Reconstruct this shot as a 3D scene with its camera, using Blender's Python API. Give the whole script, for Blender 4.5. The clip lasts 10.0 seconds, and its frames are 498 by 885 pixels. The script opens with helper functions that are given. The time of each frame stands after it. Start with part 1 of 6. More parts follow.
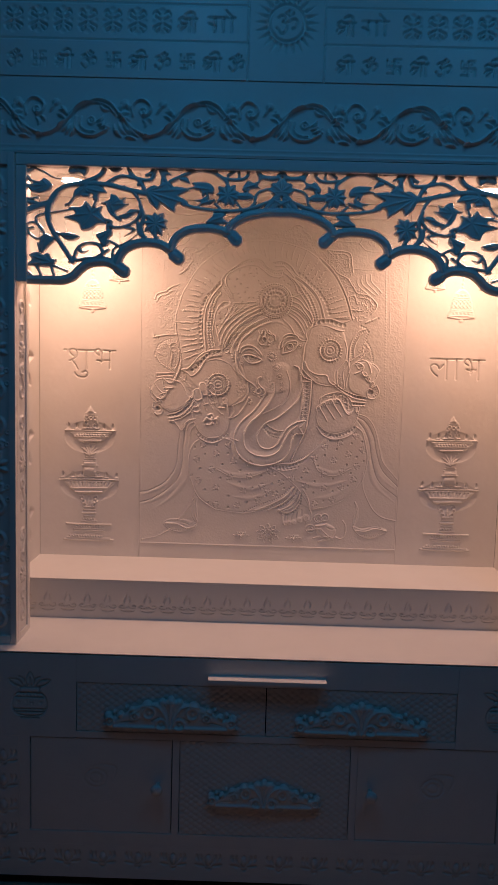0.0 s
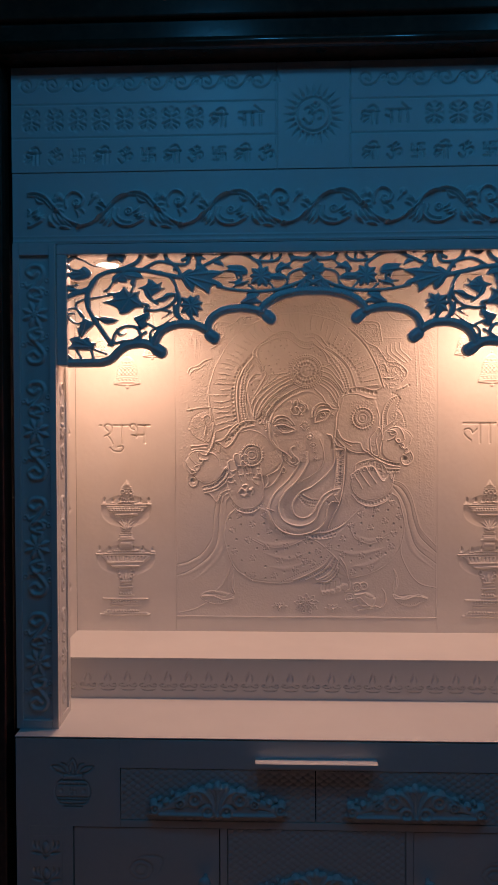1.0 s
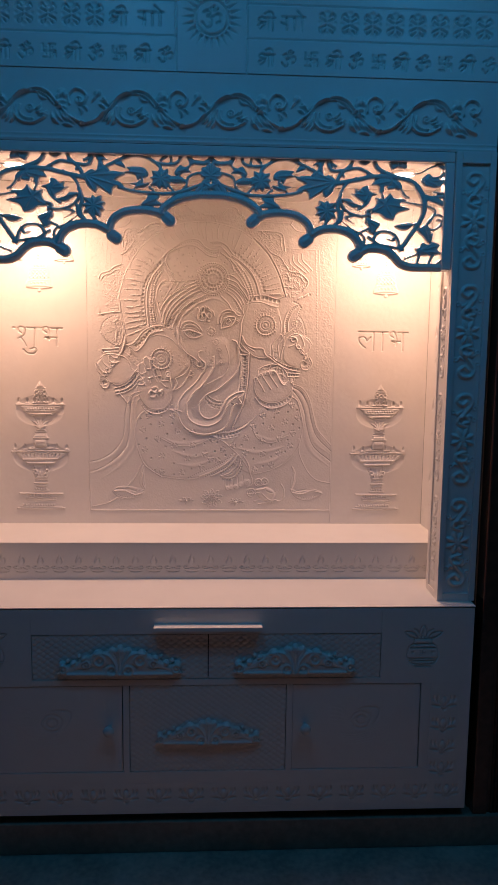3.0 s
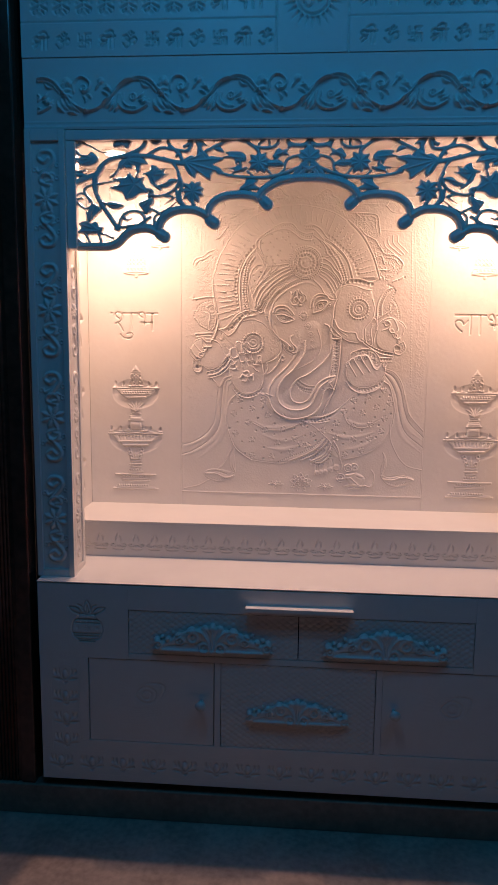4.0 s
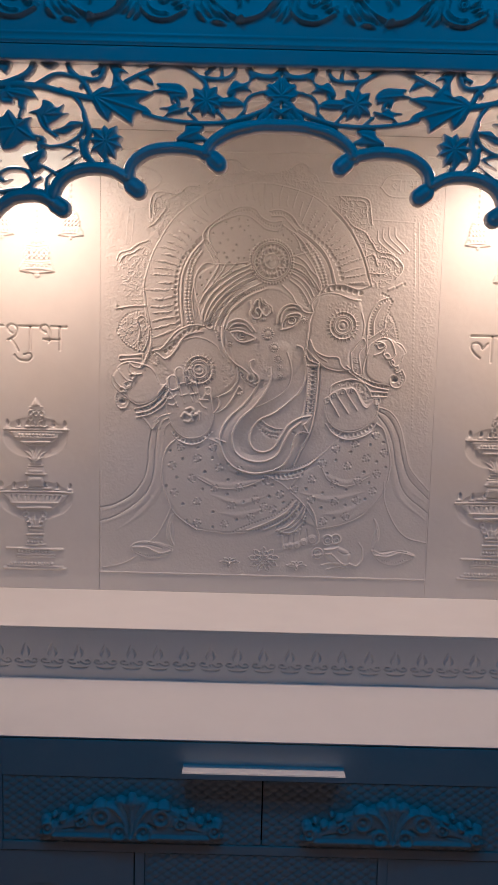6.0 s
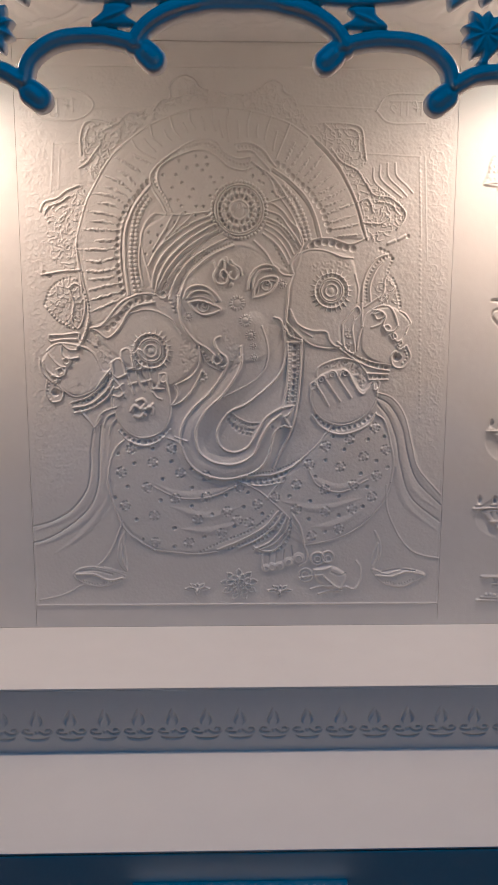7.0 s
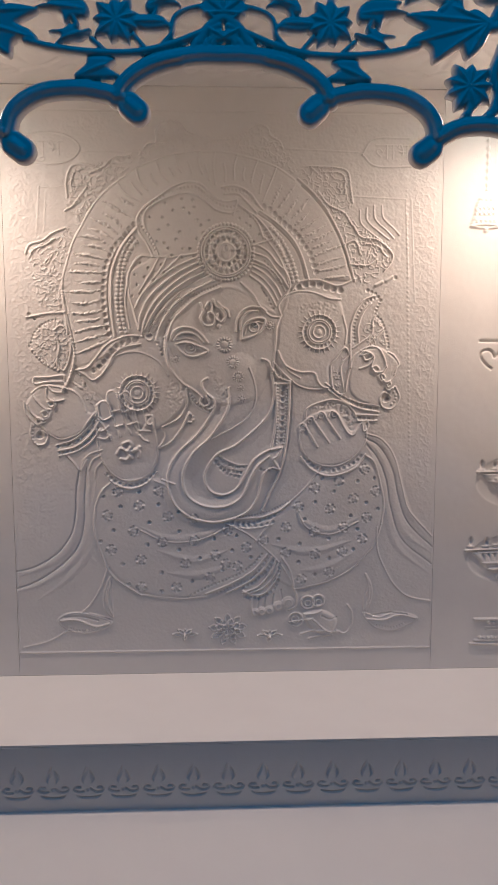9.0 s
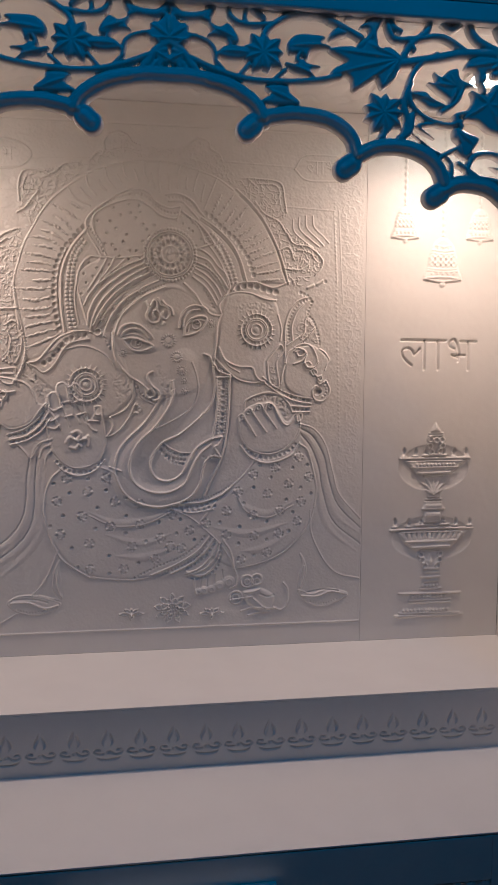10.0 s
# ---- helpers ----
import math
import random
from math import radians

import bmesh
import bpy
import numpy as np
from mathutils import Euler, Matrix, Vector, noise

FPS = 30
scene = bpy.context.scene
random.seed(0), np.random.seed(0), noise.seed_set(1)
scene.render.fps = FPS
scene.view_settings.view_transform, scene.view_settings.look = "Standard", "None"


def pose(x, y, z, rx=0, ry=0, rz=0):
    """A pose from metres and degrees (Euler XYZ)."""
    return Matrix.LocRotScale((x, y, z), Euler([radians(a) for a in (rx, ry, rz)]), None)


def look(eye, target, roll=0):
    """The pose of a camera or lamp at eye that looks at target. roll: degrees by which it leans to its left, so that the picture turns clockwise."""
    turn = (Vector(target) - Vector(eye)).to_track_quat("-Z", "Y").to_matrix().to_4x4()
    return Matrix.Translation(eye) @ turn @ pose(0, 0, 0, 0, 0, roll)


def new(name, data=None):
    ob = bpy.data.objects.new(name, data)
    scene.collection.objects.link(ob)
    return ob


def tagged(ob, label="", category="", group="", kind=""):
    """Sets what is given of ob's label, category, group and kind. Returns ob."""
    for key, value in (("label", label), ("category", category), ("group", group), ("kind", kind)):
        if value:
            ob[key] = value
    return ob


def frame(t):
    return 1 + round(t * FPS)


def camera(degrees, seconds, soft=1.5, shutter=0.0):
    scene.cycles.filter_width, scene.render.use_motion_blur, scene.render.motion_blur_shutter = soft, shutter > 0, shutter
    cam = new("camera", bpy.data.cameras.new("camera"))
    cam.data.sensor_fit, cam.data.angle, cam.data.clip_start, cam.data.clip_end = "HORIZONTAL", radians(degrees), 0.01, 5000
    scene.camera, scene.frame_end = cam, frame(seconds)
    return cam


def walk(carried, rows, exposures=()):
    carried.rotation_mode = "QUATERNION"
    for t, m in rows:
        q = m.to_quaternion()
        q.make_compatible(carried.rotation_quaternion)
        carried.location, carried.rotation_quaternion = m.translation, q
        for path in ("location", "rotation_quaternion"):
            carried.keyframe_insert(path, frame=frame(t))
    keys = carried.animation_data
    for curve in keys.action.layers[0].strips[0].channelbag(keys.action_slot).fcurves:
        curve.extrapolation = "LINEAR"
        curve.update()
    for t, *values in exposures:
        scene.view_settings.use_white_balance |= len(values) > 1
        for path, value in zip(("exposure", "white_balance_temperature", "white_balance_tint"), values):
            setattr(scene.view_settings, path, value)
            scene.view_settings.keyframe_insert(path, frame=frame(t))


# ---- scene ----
# ---- camera ----
cam = camera(41.5, 10.0, soft=1.15)
PATH = [
    (0, (-0.051, -1.661, 1.466), (-0.066, 0.33, 1.276), 1.6),
    (0.2, (-0.067, -1.659, 1.46), (-0.076, 0.334, 1.284), 0.6),
    (0.5, (-0.093, -1.647, 1.471), (-0.094, 0.346, 1.304), 0.3),
    (0.7, (-0.102, -1.658, 1.498), (-0.113, 0.337, 1.347), -0.1),
    (1, (-0.108, -1.665, 1.525), (-0.176, 0.333, 1.49), -0.2),
    (1.2, (-0.105, -1.684, 1.539), (-0.184, 0.315, 1.52), 0.2),
    (1.5, (-0.103, -1.698, 1.517), (-0.169, 0.3, 1.456), 1.0),
    (1.7, (-0.092, -1.71, 1.509), (-0.132, 0.288, 1.431), 0.0),
    (2, (-0.072, -1.728, 1.495), (-0.025, 0.269, 1.394), 0.7),
    (2.2, (-0.046, -1.743, 1.488), (0.052, 0.251, 1.376), 0.7),
    (3.3, (0.032, -1.828, 1.412), (0.112, 0.151, 1.138), 0.6),
    (3.5, (0.017, -1.833, 1.415), (0.039, 0.146, 1.124), 0.6),
    (4, (-0.025, -1.818, 1.42), (-0.161, 0.158, 1.146), 0.7),
    (4.5, (-0.076, -1.7, 1.432), (-0.143, 0.288, 1.215), 0.7),
    (5, (-0.109, -1.549, 1.435), (-0.049, 0.432, 1.168), -0.5),
    (5.2, (-0.131, -1.469, 1.444), (-0.043, 0.51, 1.173), 0.1),
    (6.3, (-0.022, -1.102, 1.431), (-0.051, 0.889, 1.249), 1.5),
    (6.5, (-0.028, -1.027, 1.436), (-0.027, 0.963, 1.238), 0.3),
    (6.8, (-0.026, -0.938, 1.449), (0.018, 1.048, 1.215), -0.1),
    (7, (-0.008, -0.873, 1.446), (0.037, 1.107, 1.174), 0.1),
    (7.2, (-0.007, -0.826, 1.472), (0.003, 1.156, 1.201), 0.3),
    (7.5, (0.011, -0.771, 1.495), (-0.028, 1.216, 1.271), 0.4),
    (8, (0.02, -0.765, 1.495), (-0.046, 1.221, 1.268), -0.1),
    (8.5, (0.015, -0.798, 1.495), (-0.034, 1.193, 1.304), 0.3),
    (9, (0.0, -0.851, 1.482), (0.07, 1.137, 1.278), -0.1),
    (9.2, (-0.003, -0.877, 1.48), (0.172, 1.101, 1.242), -0.1),
    (9.5, (0.006, -0.92, 1.46), (0.321, 1.041, 1.232), 0.1),
    (9.7, (-0.005, -0.938, 1.458), (0.34, 1.023, 1.265), 0.4),
    (10, (-0.008, -0.953, 1.443), (0.241, 1.025, 1.278), 0.2),
]
EXPOSURE = [
    (0.0, -0.1, 7320, 23), (2.2, -0.15, 7370, 23), (3.3, 0.5, 7070, 21), (4.5, 0.56, 6720, 16),
    (5.2, 0.48, 6320, 10), (6.3, 0.0, 5220, -2), (7.0, 0.02, 5070, -7), (7.5, 0.14, 4970, -9), (8.5, 0.1, 5070, -9), (9.0, 0.0, 5100, -6), (10.0, -0.23, 5200, -3),
]
walk(cam, [(t, look(eye, target, roll)) for t, eye, target, roll in PATH], EXPOSURE)

# ---- world and light ----
world = bpy.data.worlds.new("dark_house")
scene.world = world
world.use_nodes = True
world.node_tree.nodes["Background"].inputs[0].default_value = (0.1, 0.25, 0.5, 1)
world.node_tree.nodes["Background"].inputs[1].default_value = 0.01
BLUE = (0.012, 0.325, 0.74)
WARM = (1.0, 0.585, 0.412)


def spot(name, at, aim, watts, colour, size, blend, radius):
    data = bpy.data.lights.new(name, "SPOT")
    data.energy, data.color, data.spot_size, data.spot_blend, data.shadow_soft_size = watts, colour, radians(size), blend, radius
    ob = new(name, data)
    ob.matrix_world = look(at, aim)
    return ob


def area(name, at, aim, watts, colour, sx, sy):
    data = bpy.data.lights.new(name, "AREA")
    data.energy, data.color, data.shape, data.size, data.size_y = watts, colour, "RECTANGLE", sx, sy
    ob = new(name, data)
    ob.matrix_world = look(at, aim)
    return ob


LED = [(-0.58, 0.235), (0.58, 0.235)]
for lx, ly in LED:
    spot("led_beam", (lx, ly, 1.994), (lx * 0.70, ly - 0.14, 0.9), 14.0, WARM, 156, 1.0, 0.02)
# the room's blue ceiling lamps
CEILING_LAMPS = [(-0.30, -0.85), (0.75, -0.85)]
for lx, ly in CEILING_LAMPS:
    area("ceiling_lamp_glow", (lx, ly, 2.828), (lx, ly + 0.05, 0), 2.8, BLUE, 0.16, 0.16)
# added blue fill with no fixture, to brighten cabinet front and fascia
area("blue_front_fill", (0.0, -1.15, 2.82), (0.0, -0.5, 0.6), 2.2, BLUE, 2.4, 0.1)


# ---- materials ----
def material(name, colour, rough=0.4, metal=0.0, vary=0.06, scale=30.0, bump=0.0, bump_scale=200.0, second=None, coat=0.0):
    mat = bpy.data.materials.new(name)
    mat.use_nodes = True
    nodes, links = mat.node_tree.nodes, mat.node_tree.links
    shader = nodes["Principled BSDF"]
    shader.inputs["Roughness"].default_value = rough
    shader.inputs["Metallic"].default_value = metal
    shader.inputs["Coat Weight"].default_value = coat
    place = nodes.new("ShaderNodeTexCoord")
    coarse, fine, mix = nodes.new("ShaderNodeTexNoise"), nodes.new("ShaderNodeTexNoise"), nodes.new("ShaderNodeMix")
    coarse.inputs["Scale"].default_value, fine.inputs["Scale"].default_value = scale * 0.12, scale
    fine.inputs["Detail"].default_value = 6.0
    for n in (coarse, fine):
        links.new(place.outputs["Object"], n.inputs["Vector"])
    both = nodes.new("ShaderNodeMath")
    both.operation = "MULTIPLY_ADD"
    links.new(coarse.outputs["Fac"], both.inputs[0])
    both.inputs[1].default_value = 0.5
    half = nodes.new("ShaderNodeMath")
    half.operation = "MULTIPLY"
    half.inputs[1].default_value = 0.5
    links.new(fine.outputs["Fac"], half.inputs[0])
    links.new(half.outputs[0], both.inputs[2])
    ramp = nodes.new("ShaderNodeMapRange")
    ramp.inputs["From Min"].default_value, ramp.inputs["From Max"].default_value = 0.35, 0.65
    links.new(both.outputs[0], ramp.inputs["Value"])
    mix.data_type = "RGBA"
    other = second or tuple(c * (1 - vary) for c in colour)
    mix.inputs["A"].default_value, mix.inputs["B"].default_value = (*colour, 1), (*other, 1)
    links.new(ramp.outputs[0], mix.inputs["Factor"])
    links.new(mix.outputs["Result"], shader.inputs["Base Color"])
    rr = nodes.new("ShaderNodeMapRange")
    rr.inputs["To Min"].default_value, rr.inputs["To Max"].default_value = rough * 0.85, min(1.0, rough * 1.2)
    links.new(fine.outputs["Fac"], rr.inputs["Value"])
    links.new(rr.outputs[0], shader.inputs["Roughness"])
    if bump:
        grain, relief = nodes.new("ShaderNodeTexNoise"), nodes.new("ShaderNodeBump")
        grain.inputs["Scale"].default_value, grain.inputs["Detail"].default_value = bump_scale, 4.0
        relief.inputs["Strength"].default_value, relief.inputs["Distance"].default_value = bump, 0.002
        links.new(place.outputs["Object"], grain.inputs["Vector"])
        links.new(grain.outputs["Fac"], relief.inputs["Height"])
        links.new(relief.outputs["Normal"], shader.inputs["Normal"])
    return mat


WHITE = material("white_solid_surface", (0.81, 0.79, 0.755), 0.38, vary=0.04, scale=14, bump=0.06, bump_scale=260)
CARVED = material("white_carved_surface", (0.81, 0.79, 0.755), 0.45, vary=0.05, scale=20, bump=0.10, bump_scale=420)
WOOD = material("dark_polished_wood", (0.125, 0.050, 0.034), 0.2, vary=0.45, scale=40, bump=0.05, bump_scale=90, coat=0.3)
STONE = material("brown_stone", (0.40, 0.27, 0.21), 0.45, vary=0.35, scale=60, bump=0.12, bump_scale=150)
# tan colour at the bottom of the side walls' cut leaves
TAN_BACKING = material("tan_backing", (0.45, 0.29, 0.18), 0.5, vary=0.2, scale=40, bump=0.05)
FLOOR = material("speckled_marble", (0.55, 0.44, 0.37), 0.30, scale=55, second=(0.32, 0.25, 0.21), bump=0.05)
WALL = material("painted_wall", (0.16, 0.155, 0.155), 0.7, vary=0.08, scale=12, bump=0.1, bump_scale=120)
# near-black colour that stands in for shade under and between the parts
DARK = material("painted_gap_shade", (0.02, 0.018, 0.016), 0.8, vary=0.3, scale=30)
BRASS = material("fixture_white", (0.75, 0.74, 0.72), 0.3, vary=0.03)


def glow(name, colour, strength):
    mat = bpy.data.materials.new(name)
    mat.use_nodes = True
    shader = mat.node_tree.nodes["Principled BSDF"]
    shader.inputs["Base Color"].default_value = (0.8, 0.8, 0.8, 1)
    shader.inputs["Emission Color"].default_value = (*colour, 1)
    shader.inputs["Emission Strength"].default_value = strength
    return mat


LED_LENS = glow("led_lens", (1.0, 0.85, 0.7), 70.0)
BLUE_LENS = glow("blue_lamp_lens", (0.25, 0.65, 1.0), 14.0)


# ---- mesh helpers ----
def thing(name, label, category, at=(0, 0, 0), group="", kind=""):
    ob = new(name)
    ob.location = at
    ob.empty_display_size = 0.05
    return tagged(ob, label, category, group, kind)


def part(name, bm, mat, parent=None, label="", smooth=False):
    """One mesh object from a bmesh or a mesh, under a thing or a part."""
    if isinstance(bm, bmesh.types.BMesh):
        data = bpy.data.meshes.new(name)
        bm.to_mesh(data)
        bm.free()
    else:
        data = bm
    if not data.materials:
        data.materials.append(mat)
    if smooth:
        data.shade_smooth()
    ob = new(name, data)
    ob.parent = parent
    if label:
        tagged(ob, label)
    return ob


def box(x0, x1, y0, y1, z0, z1, bevel=0.0015, bm=None):
    """A box between two corners, its edges rounded off."""
    own = bmesh.new()
    bmesh.ops.create_cube(own, size=1)
    for v in own.verts:
        v.co = ((x0 + x1) / 2 + v.co.x * (x1 - x0), (y0 + y1) / 2 + v.co.y * (y1 - y0), (z0 + z1) / 2 + v.co.z * (z1 - z0))
    if bevel:
        bmesh.ops.bevel(own, geom=own.edges[:], offset=bevel, segments=2, affect="EDGES", profile=0.5)
    if bm is None:
        return own
    data = bpy.data.meshes.new("piece")
    own.to_mesh(data)
    own.free()
    bm.from_mesh(data)
    bpy.data.meshes.remove(data)
    return bm


def lathe(profile, steps=24):
    """A turned body round z, from (radius, height) pairs."""
    bm = bmesh.new()
    rings = []
    for r, z in profile:
        rings.append([bm.verts.new((r * math.cos(i * math.tau / steps), r * math.sin(i * math.tau / steps), z)) for i in range(steps)])
    for a, b in zip(rings, rings[1:]):
        for i in range(steps):
            bm.faces.new((a[i], a[(i + 1) % steps], b[(i + 1) % steps], b[i]))
    bm.faces.new(rings[0][::-1])
    bm.faces.new(rings[-1])
    return bm


def curve_points(pts, closed=False, step=3.0):
    """Evenly spread points on a smooth curve through pts."""
    p = np.array(pts, float)
    if len(p) == 2 and not closed:
        n = max(2, int(np.hypot(*(p[1] - p[0])) / step) + 1)
        return p[0] + (p[1] - p[0]) * np.linspace(0, 1, n)[:, None]
    q = np.vstack([p[-1], p, p[0], p[1]]) if closed else np.vstack([2 * p[0] - p[1], p, 2 * p[-1] - p[-2]])
    out = []
    for i in range(1, len(q) - 2):
        n = max(2, int(np.hypot(*(q[i + 1] - q[i])) / step) + 1)
        s = np.linspace(0, 1, n, endpoint=False)[:, None]
        a, b, c, d = q[i - 1], q[i], q[i + 1], q[i + 2]
        out.append(0.5 * (2 * b + (c - a) * s + (2 * a - 5 * b + 4 * c - d) * s ** 2 + (3 * b - a - 3 * c + d) * s ** 3))
    return np.vstack(out + [q[-2][None]])


class Sheet:
    """A carved sheet: heights over a rectangle, all in millimetres (u to the right, v up)."""

    def __init__(self, u0, u1, v0, v1, res, fill=0.0):
        self.nu, self.nv = int(round((u1 - u0) / res)) + 1, int(round((v1 - v0) / res)) + 1
        self.u, self.v = np.linspace(u0, u1, self.nu), np.linspace(v0, v1, self.nv)
        self.h = np.full((self.nv, self.nu), fill)
        self.res = res

    def window(self, u0, u1, v0, v1):
        i0, i1 = np.searchsorted(self.u, (u0, u1))
        j0, j1 = np.searchsorted(self.v, (v0, v1))
        return slice(j0, j1), slice(i0, i1)

    def reach(self, pts, far, widths=None):
        """How far each point of the window lies from a line, less the line's half width there."""
        lo, hi = pts.min(0) - far, pts.max(0) + far
        w = self.window(lo[0], hi[0], lo[1], hi[1])
        uu, vv = self.u[w[1]], self.v[w[0]]
        best = np.full((len(vv), len(uu)), 1e3)
        if not best.size:
            return w, best
        for k in range(len(pts) - 1):
            a, b = pts[k], pts[k + 1]
            i0, i1 = np.searchsorted(uu, (min(a[0], b[0]) - far, max(a[0], b[0]) + far))
            j0, j1 = np.searchsorted(vv, (min(a[1], b[1]) - far, max(a[1], b[1]) + far))
            if i1 <= i0 or j1 <= j0:
                continue
            x, y = uu[None, i0:i1] - a[0], vv[j0:j1, None] - a[1]
            e = b - a
            s = np.clip((x * e[0] + y * e[1]) / max(1e-9, e @ e), 0, 1)
            d = np.hypot(x - s * e[0], y - s * e[1])
            if widths is not None:
                d = d - (widths[k] + (widths[k + 1] - widths[k]) * s)
            best[j0:j1, i0:i1] = np.minimum(best[j0:j1, i0:i1], d)
        return w, best

    def line(self, pts, wide, high, closed=False, taper=0):
        """A rounded ridge (or, with high below nought, a groove). taper 1: thins to its end, 2: to both ends."""
        p = curve_points(pts, closed, max(1.5, self.res * 1.5))
        s = np.linspace(0, 1, len(p))
        k = np.ones(len(p)) if not taper else (1 - 0.8 * s if taper == 1 else 0.2 + 0.8 * np.sin(np.pi * s))
        r = wide / 2 * k
        w, d = self.reach(p, wide / 2 + self.res, r - wide / 2)
        x = np.clip(1 - d / (wide / 2), 0, 1)
        self.h[w] += high * np.sin(x * np.pi / 2) ** 1.2
        return self

    def inside(self, pts, closed_curve=True):
        p = curve_points(pts, True, max(2.0, self.res * 1.5)) if closed_curve else np.vstack([np.array(pts, float), np.array(pts[0], float)])
        w, d = self.reach(p, 16.0)
        uu, vv = self.u[w[1]][None, :], self.v[w[0]][:, None]
        odd = np.zeros(d.shape, bool)
        for a, b in zip(p, p[1:]):
            if a[1] != b[1]:
                rows = (a[1] > vv) != (b[1] > vv)
                odd ^= rows & (uu < (b[0] - a[0]) * (vv - a[1]) / (b[1] - a[1]) + a[0])
        return w, np.minimum(d, 16.0), odd

    def field(self, pts, high, edge, smooth=True):
        """A raised (or sunk) field with a soft edge of that width."""
        w, d, odd = self.inside(pts, smooth)
        x = np.clip(d / edge, 0, 1)
        self.h[w] += np.where(odd, high * np.sin(x * np.pi / 2), 0)
        return self

    def clear(self, pts, level=0.0, smooth=True):
        """Takes away what was carved inside the outline."""
        w, d, odd = self.inside(pts, smooth)
        self.h[w] = np.where(odd, level, self.h[w])
        return self

    def disc(self, u, v, r, high, ry=None):
        ry = ry or r
        w = self.window(u - r, u + r, v - ry, v + ry)
        d = np.hypot((self.u[w[1]][None, :] - u) / r, (self.v[w[0]][:, None] - v) / ry)
        self.h[w] += high * np.sqrt(np.clip(1 - d ** 2, 0, 1))
        return self

    def ring(self, u, v, r, wide, high):
        far = r + wide
        w = self.window(u - far, u + far, v - far, v + far)
        d = np.abs(np.hypot(self.u[w[1]][None, :] - u, self.v[w[0]][:, None] - v) - r)
        self.h[w] += high * np.sin(np.clip(1 - d / (wide / 2), 0, 1) * np.pi / 2)
        return self

    def beads(self, pts, gap, r, high, closed=False):
        p = curve_points(pts, closed, 1.0)
        s = np.concatenate([[0], np.cumsum(np.hypot(*np.diff(p, axis=0).T))])
        for t in np.arange(0, s[-1], gap):
            self.disc(np.interp(t, s, p[:, 0]), np.interp(t, s, p[:, 1]), r, high)
        return self

    def rays(self, u, v, r0, r1, n, wide, high, turn=0.0, taper=2):
        for k in range(n):
            a = turn + k * math.tau / n
            self.line([(u + r0 * math.cos(a), v + r0 * math.sin(a)), (u + r1 * math.cos(a), v + r1 * math.sin(a))], wide, high, taper=taper)
        return self

    def grain(self, pts, high, size, seed, smooth=True):
        """Fine stippled relief inside an outline."""
        w, d, odd = self.inside(pts, smooth)
        rng = np.random.default_rng(seed)
        n = rng.random(d.shape)
        k = max(1, int(round(size / self.res)))
        for axis in (0, 1):
            for _ in range(2):
                n = sum(np.roll(n, s, axis) for s in range(-k, k + 1)) / (2 * k + 1)
        n = (n - n.mean()) / max(1e-6, n.std())
        self.h[w] += np.where(odd, high * np.clip(n, -1.6, 1.6) * np.clip(d / 4, 0, 1), 0)
        return self

    def smoothed(self, shape, size, seed):
        """Even noise of that grain, about nought."""
        n = np.random.default_rng(seed).random(shape)
        k = max(1, int(round(size / self.res)))
        for axis in (0, 1):
            for _ in range(2):
                n = sum(np.roll(n, s, axis) for s in range(-k, k + 1)) / (2 * k + 1)
        return (n - n.mean()) / max(1e-6, n.std())

    def scribble(self, pts, high, size, seed, smooth=True):
        """Curling vermicular ridges inside an outline."""
        w, d, odd = self.inside(pts, smooth)
        n = self.smoothed(d.shape, size, seed)
        x = np.clip(1 - np.abs(n) / 0.55, 0, 1)
        self.h[w] += np.where(odd, high * np.sin(x * np.pi / 2) * np.clip(d / 4, 0, 1), 0)
        return self

    def rough(self, pts, wide, high):
        """A ragged, pitted strip along a line."""
        p = curve_points(pts, False, 2.0)
        k = 0.3 + 0.7 * np.sin(np.pi * np.linspace(0, 1, len(p)))
        w, d = self.reach(p, wide / 2 + self.res, wide / 2 * (k - 1))
        n = self.smoothed(d.shape, 1.0, int(abs(p[0][0]) * 31 + abs(p[0][1])))
        self.h[w] += high * np.clip(n, -1.3, 0.8) * np.clip(1.4 - d / (wide / 2), 0, 1) * (d < wide / 2)
        return self

    def mesh(self, name, thick=6.0):
        """The sheet as a closed plate: u along x, v along z, its face looking to -y."""
        nu, nv = self.nu, self.nv
        co = np.zeros((nv * nu + 4, 3))
        uu, vv = np.meshgrid(self.u, self.v)
        co[:nv * nu] = np.stack([uu, -self.h, vv], -1).reshape(-1, 3) / 1000
        base = nv * nu
        cs = [(self.u[0], self.v[0]), (self.u[-1], self.v[0]), (self.u[-1], self.v[-1]), (self.u[0], self.v[-1])]
        for k, (a, b) in enumerate(cs):
            co[base + k] = (a / 1000, thick / 1000, b / 1000)
        idx = np.arange(nv * nu).reshape(nv, nu)
        quads = np.stack([idx[:-1, :-1], idx[:-1, 1:], idx[1:, 1:], idx[1:, :-1]], -1).reshape(-1, 4)
        n0 = len(co)
        around = np.concatenate([idx[0, :], idx[1:, -1], idx[-1, -2::-1], idx[-2:0:-1, 0]])
        co = np.vstack([co, co[around]])
        turn = n0 + np.arange(len(around))
        c1, c2, c3 = nu - 1, nu + nv - 2, 2 * nu + nv - 3
        rim = [list(turn[c1::-1]) + [base, base + 1], list(turn[c1:c2 + 1][::-1]) + [base + 1, base + 2],
               list(turn[c2:c3 + 1][::-1]) + [base + 2, base + 3], [turn[0]] + list(turn[c3:][::-1]) + [base + 3, base]]
        loops = np.concatenate([quads.ravel(), *[np.array(r) for r in rim], np.array([base + 3, base + 2, base + 1, base])])
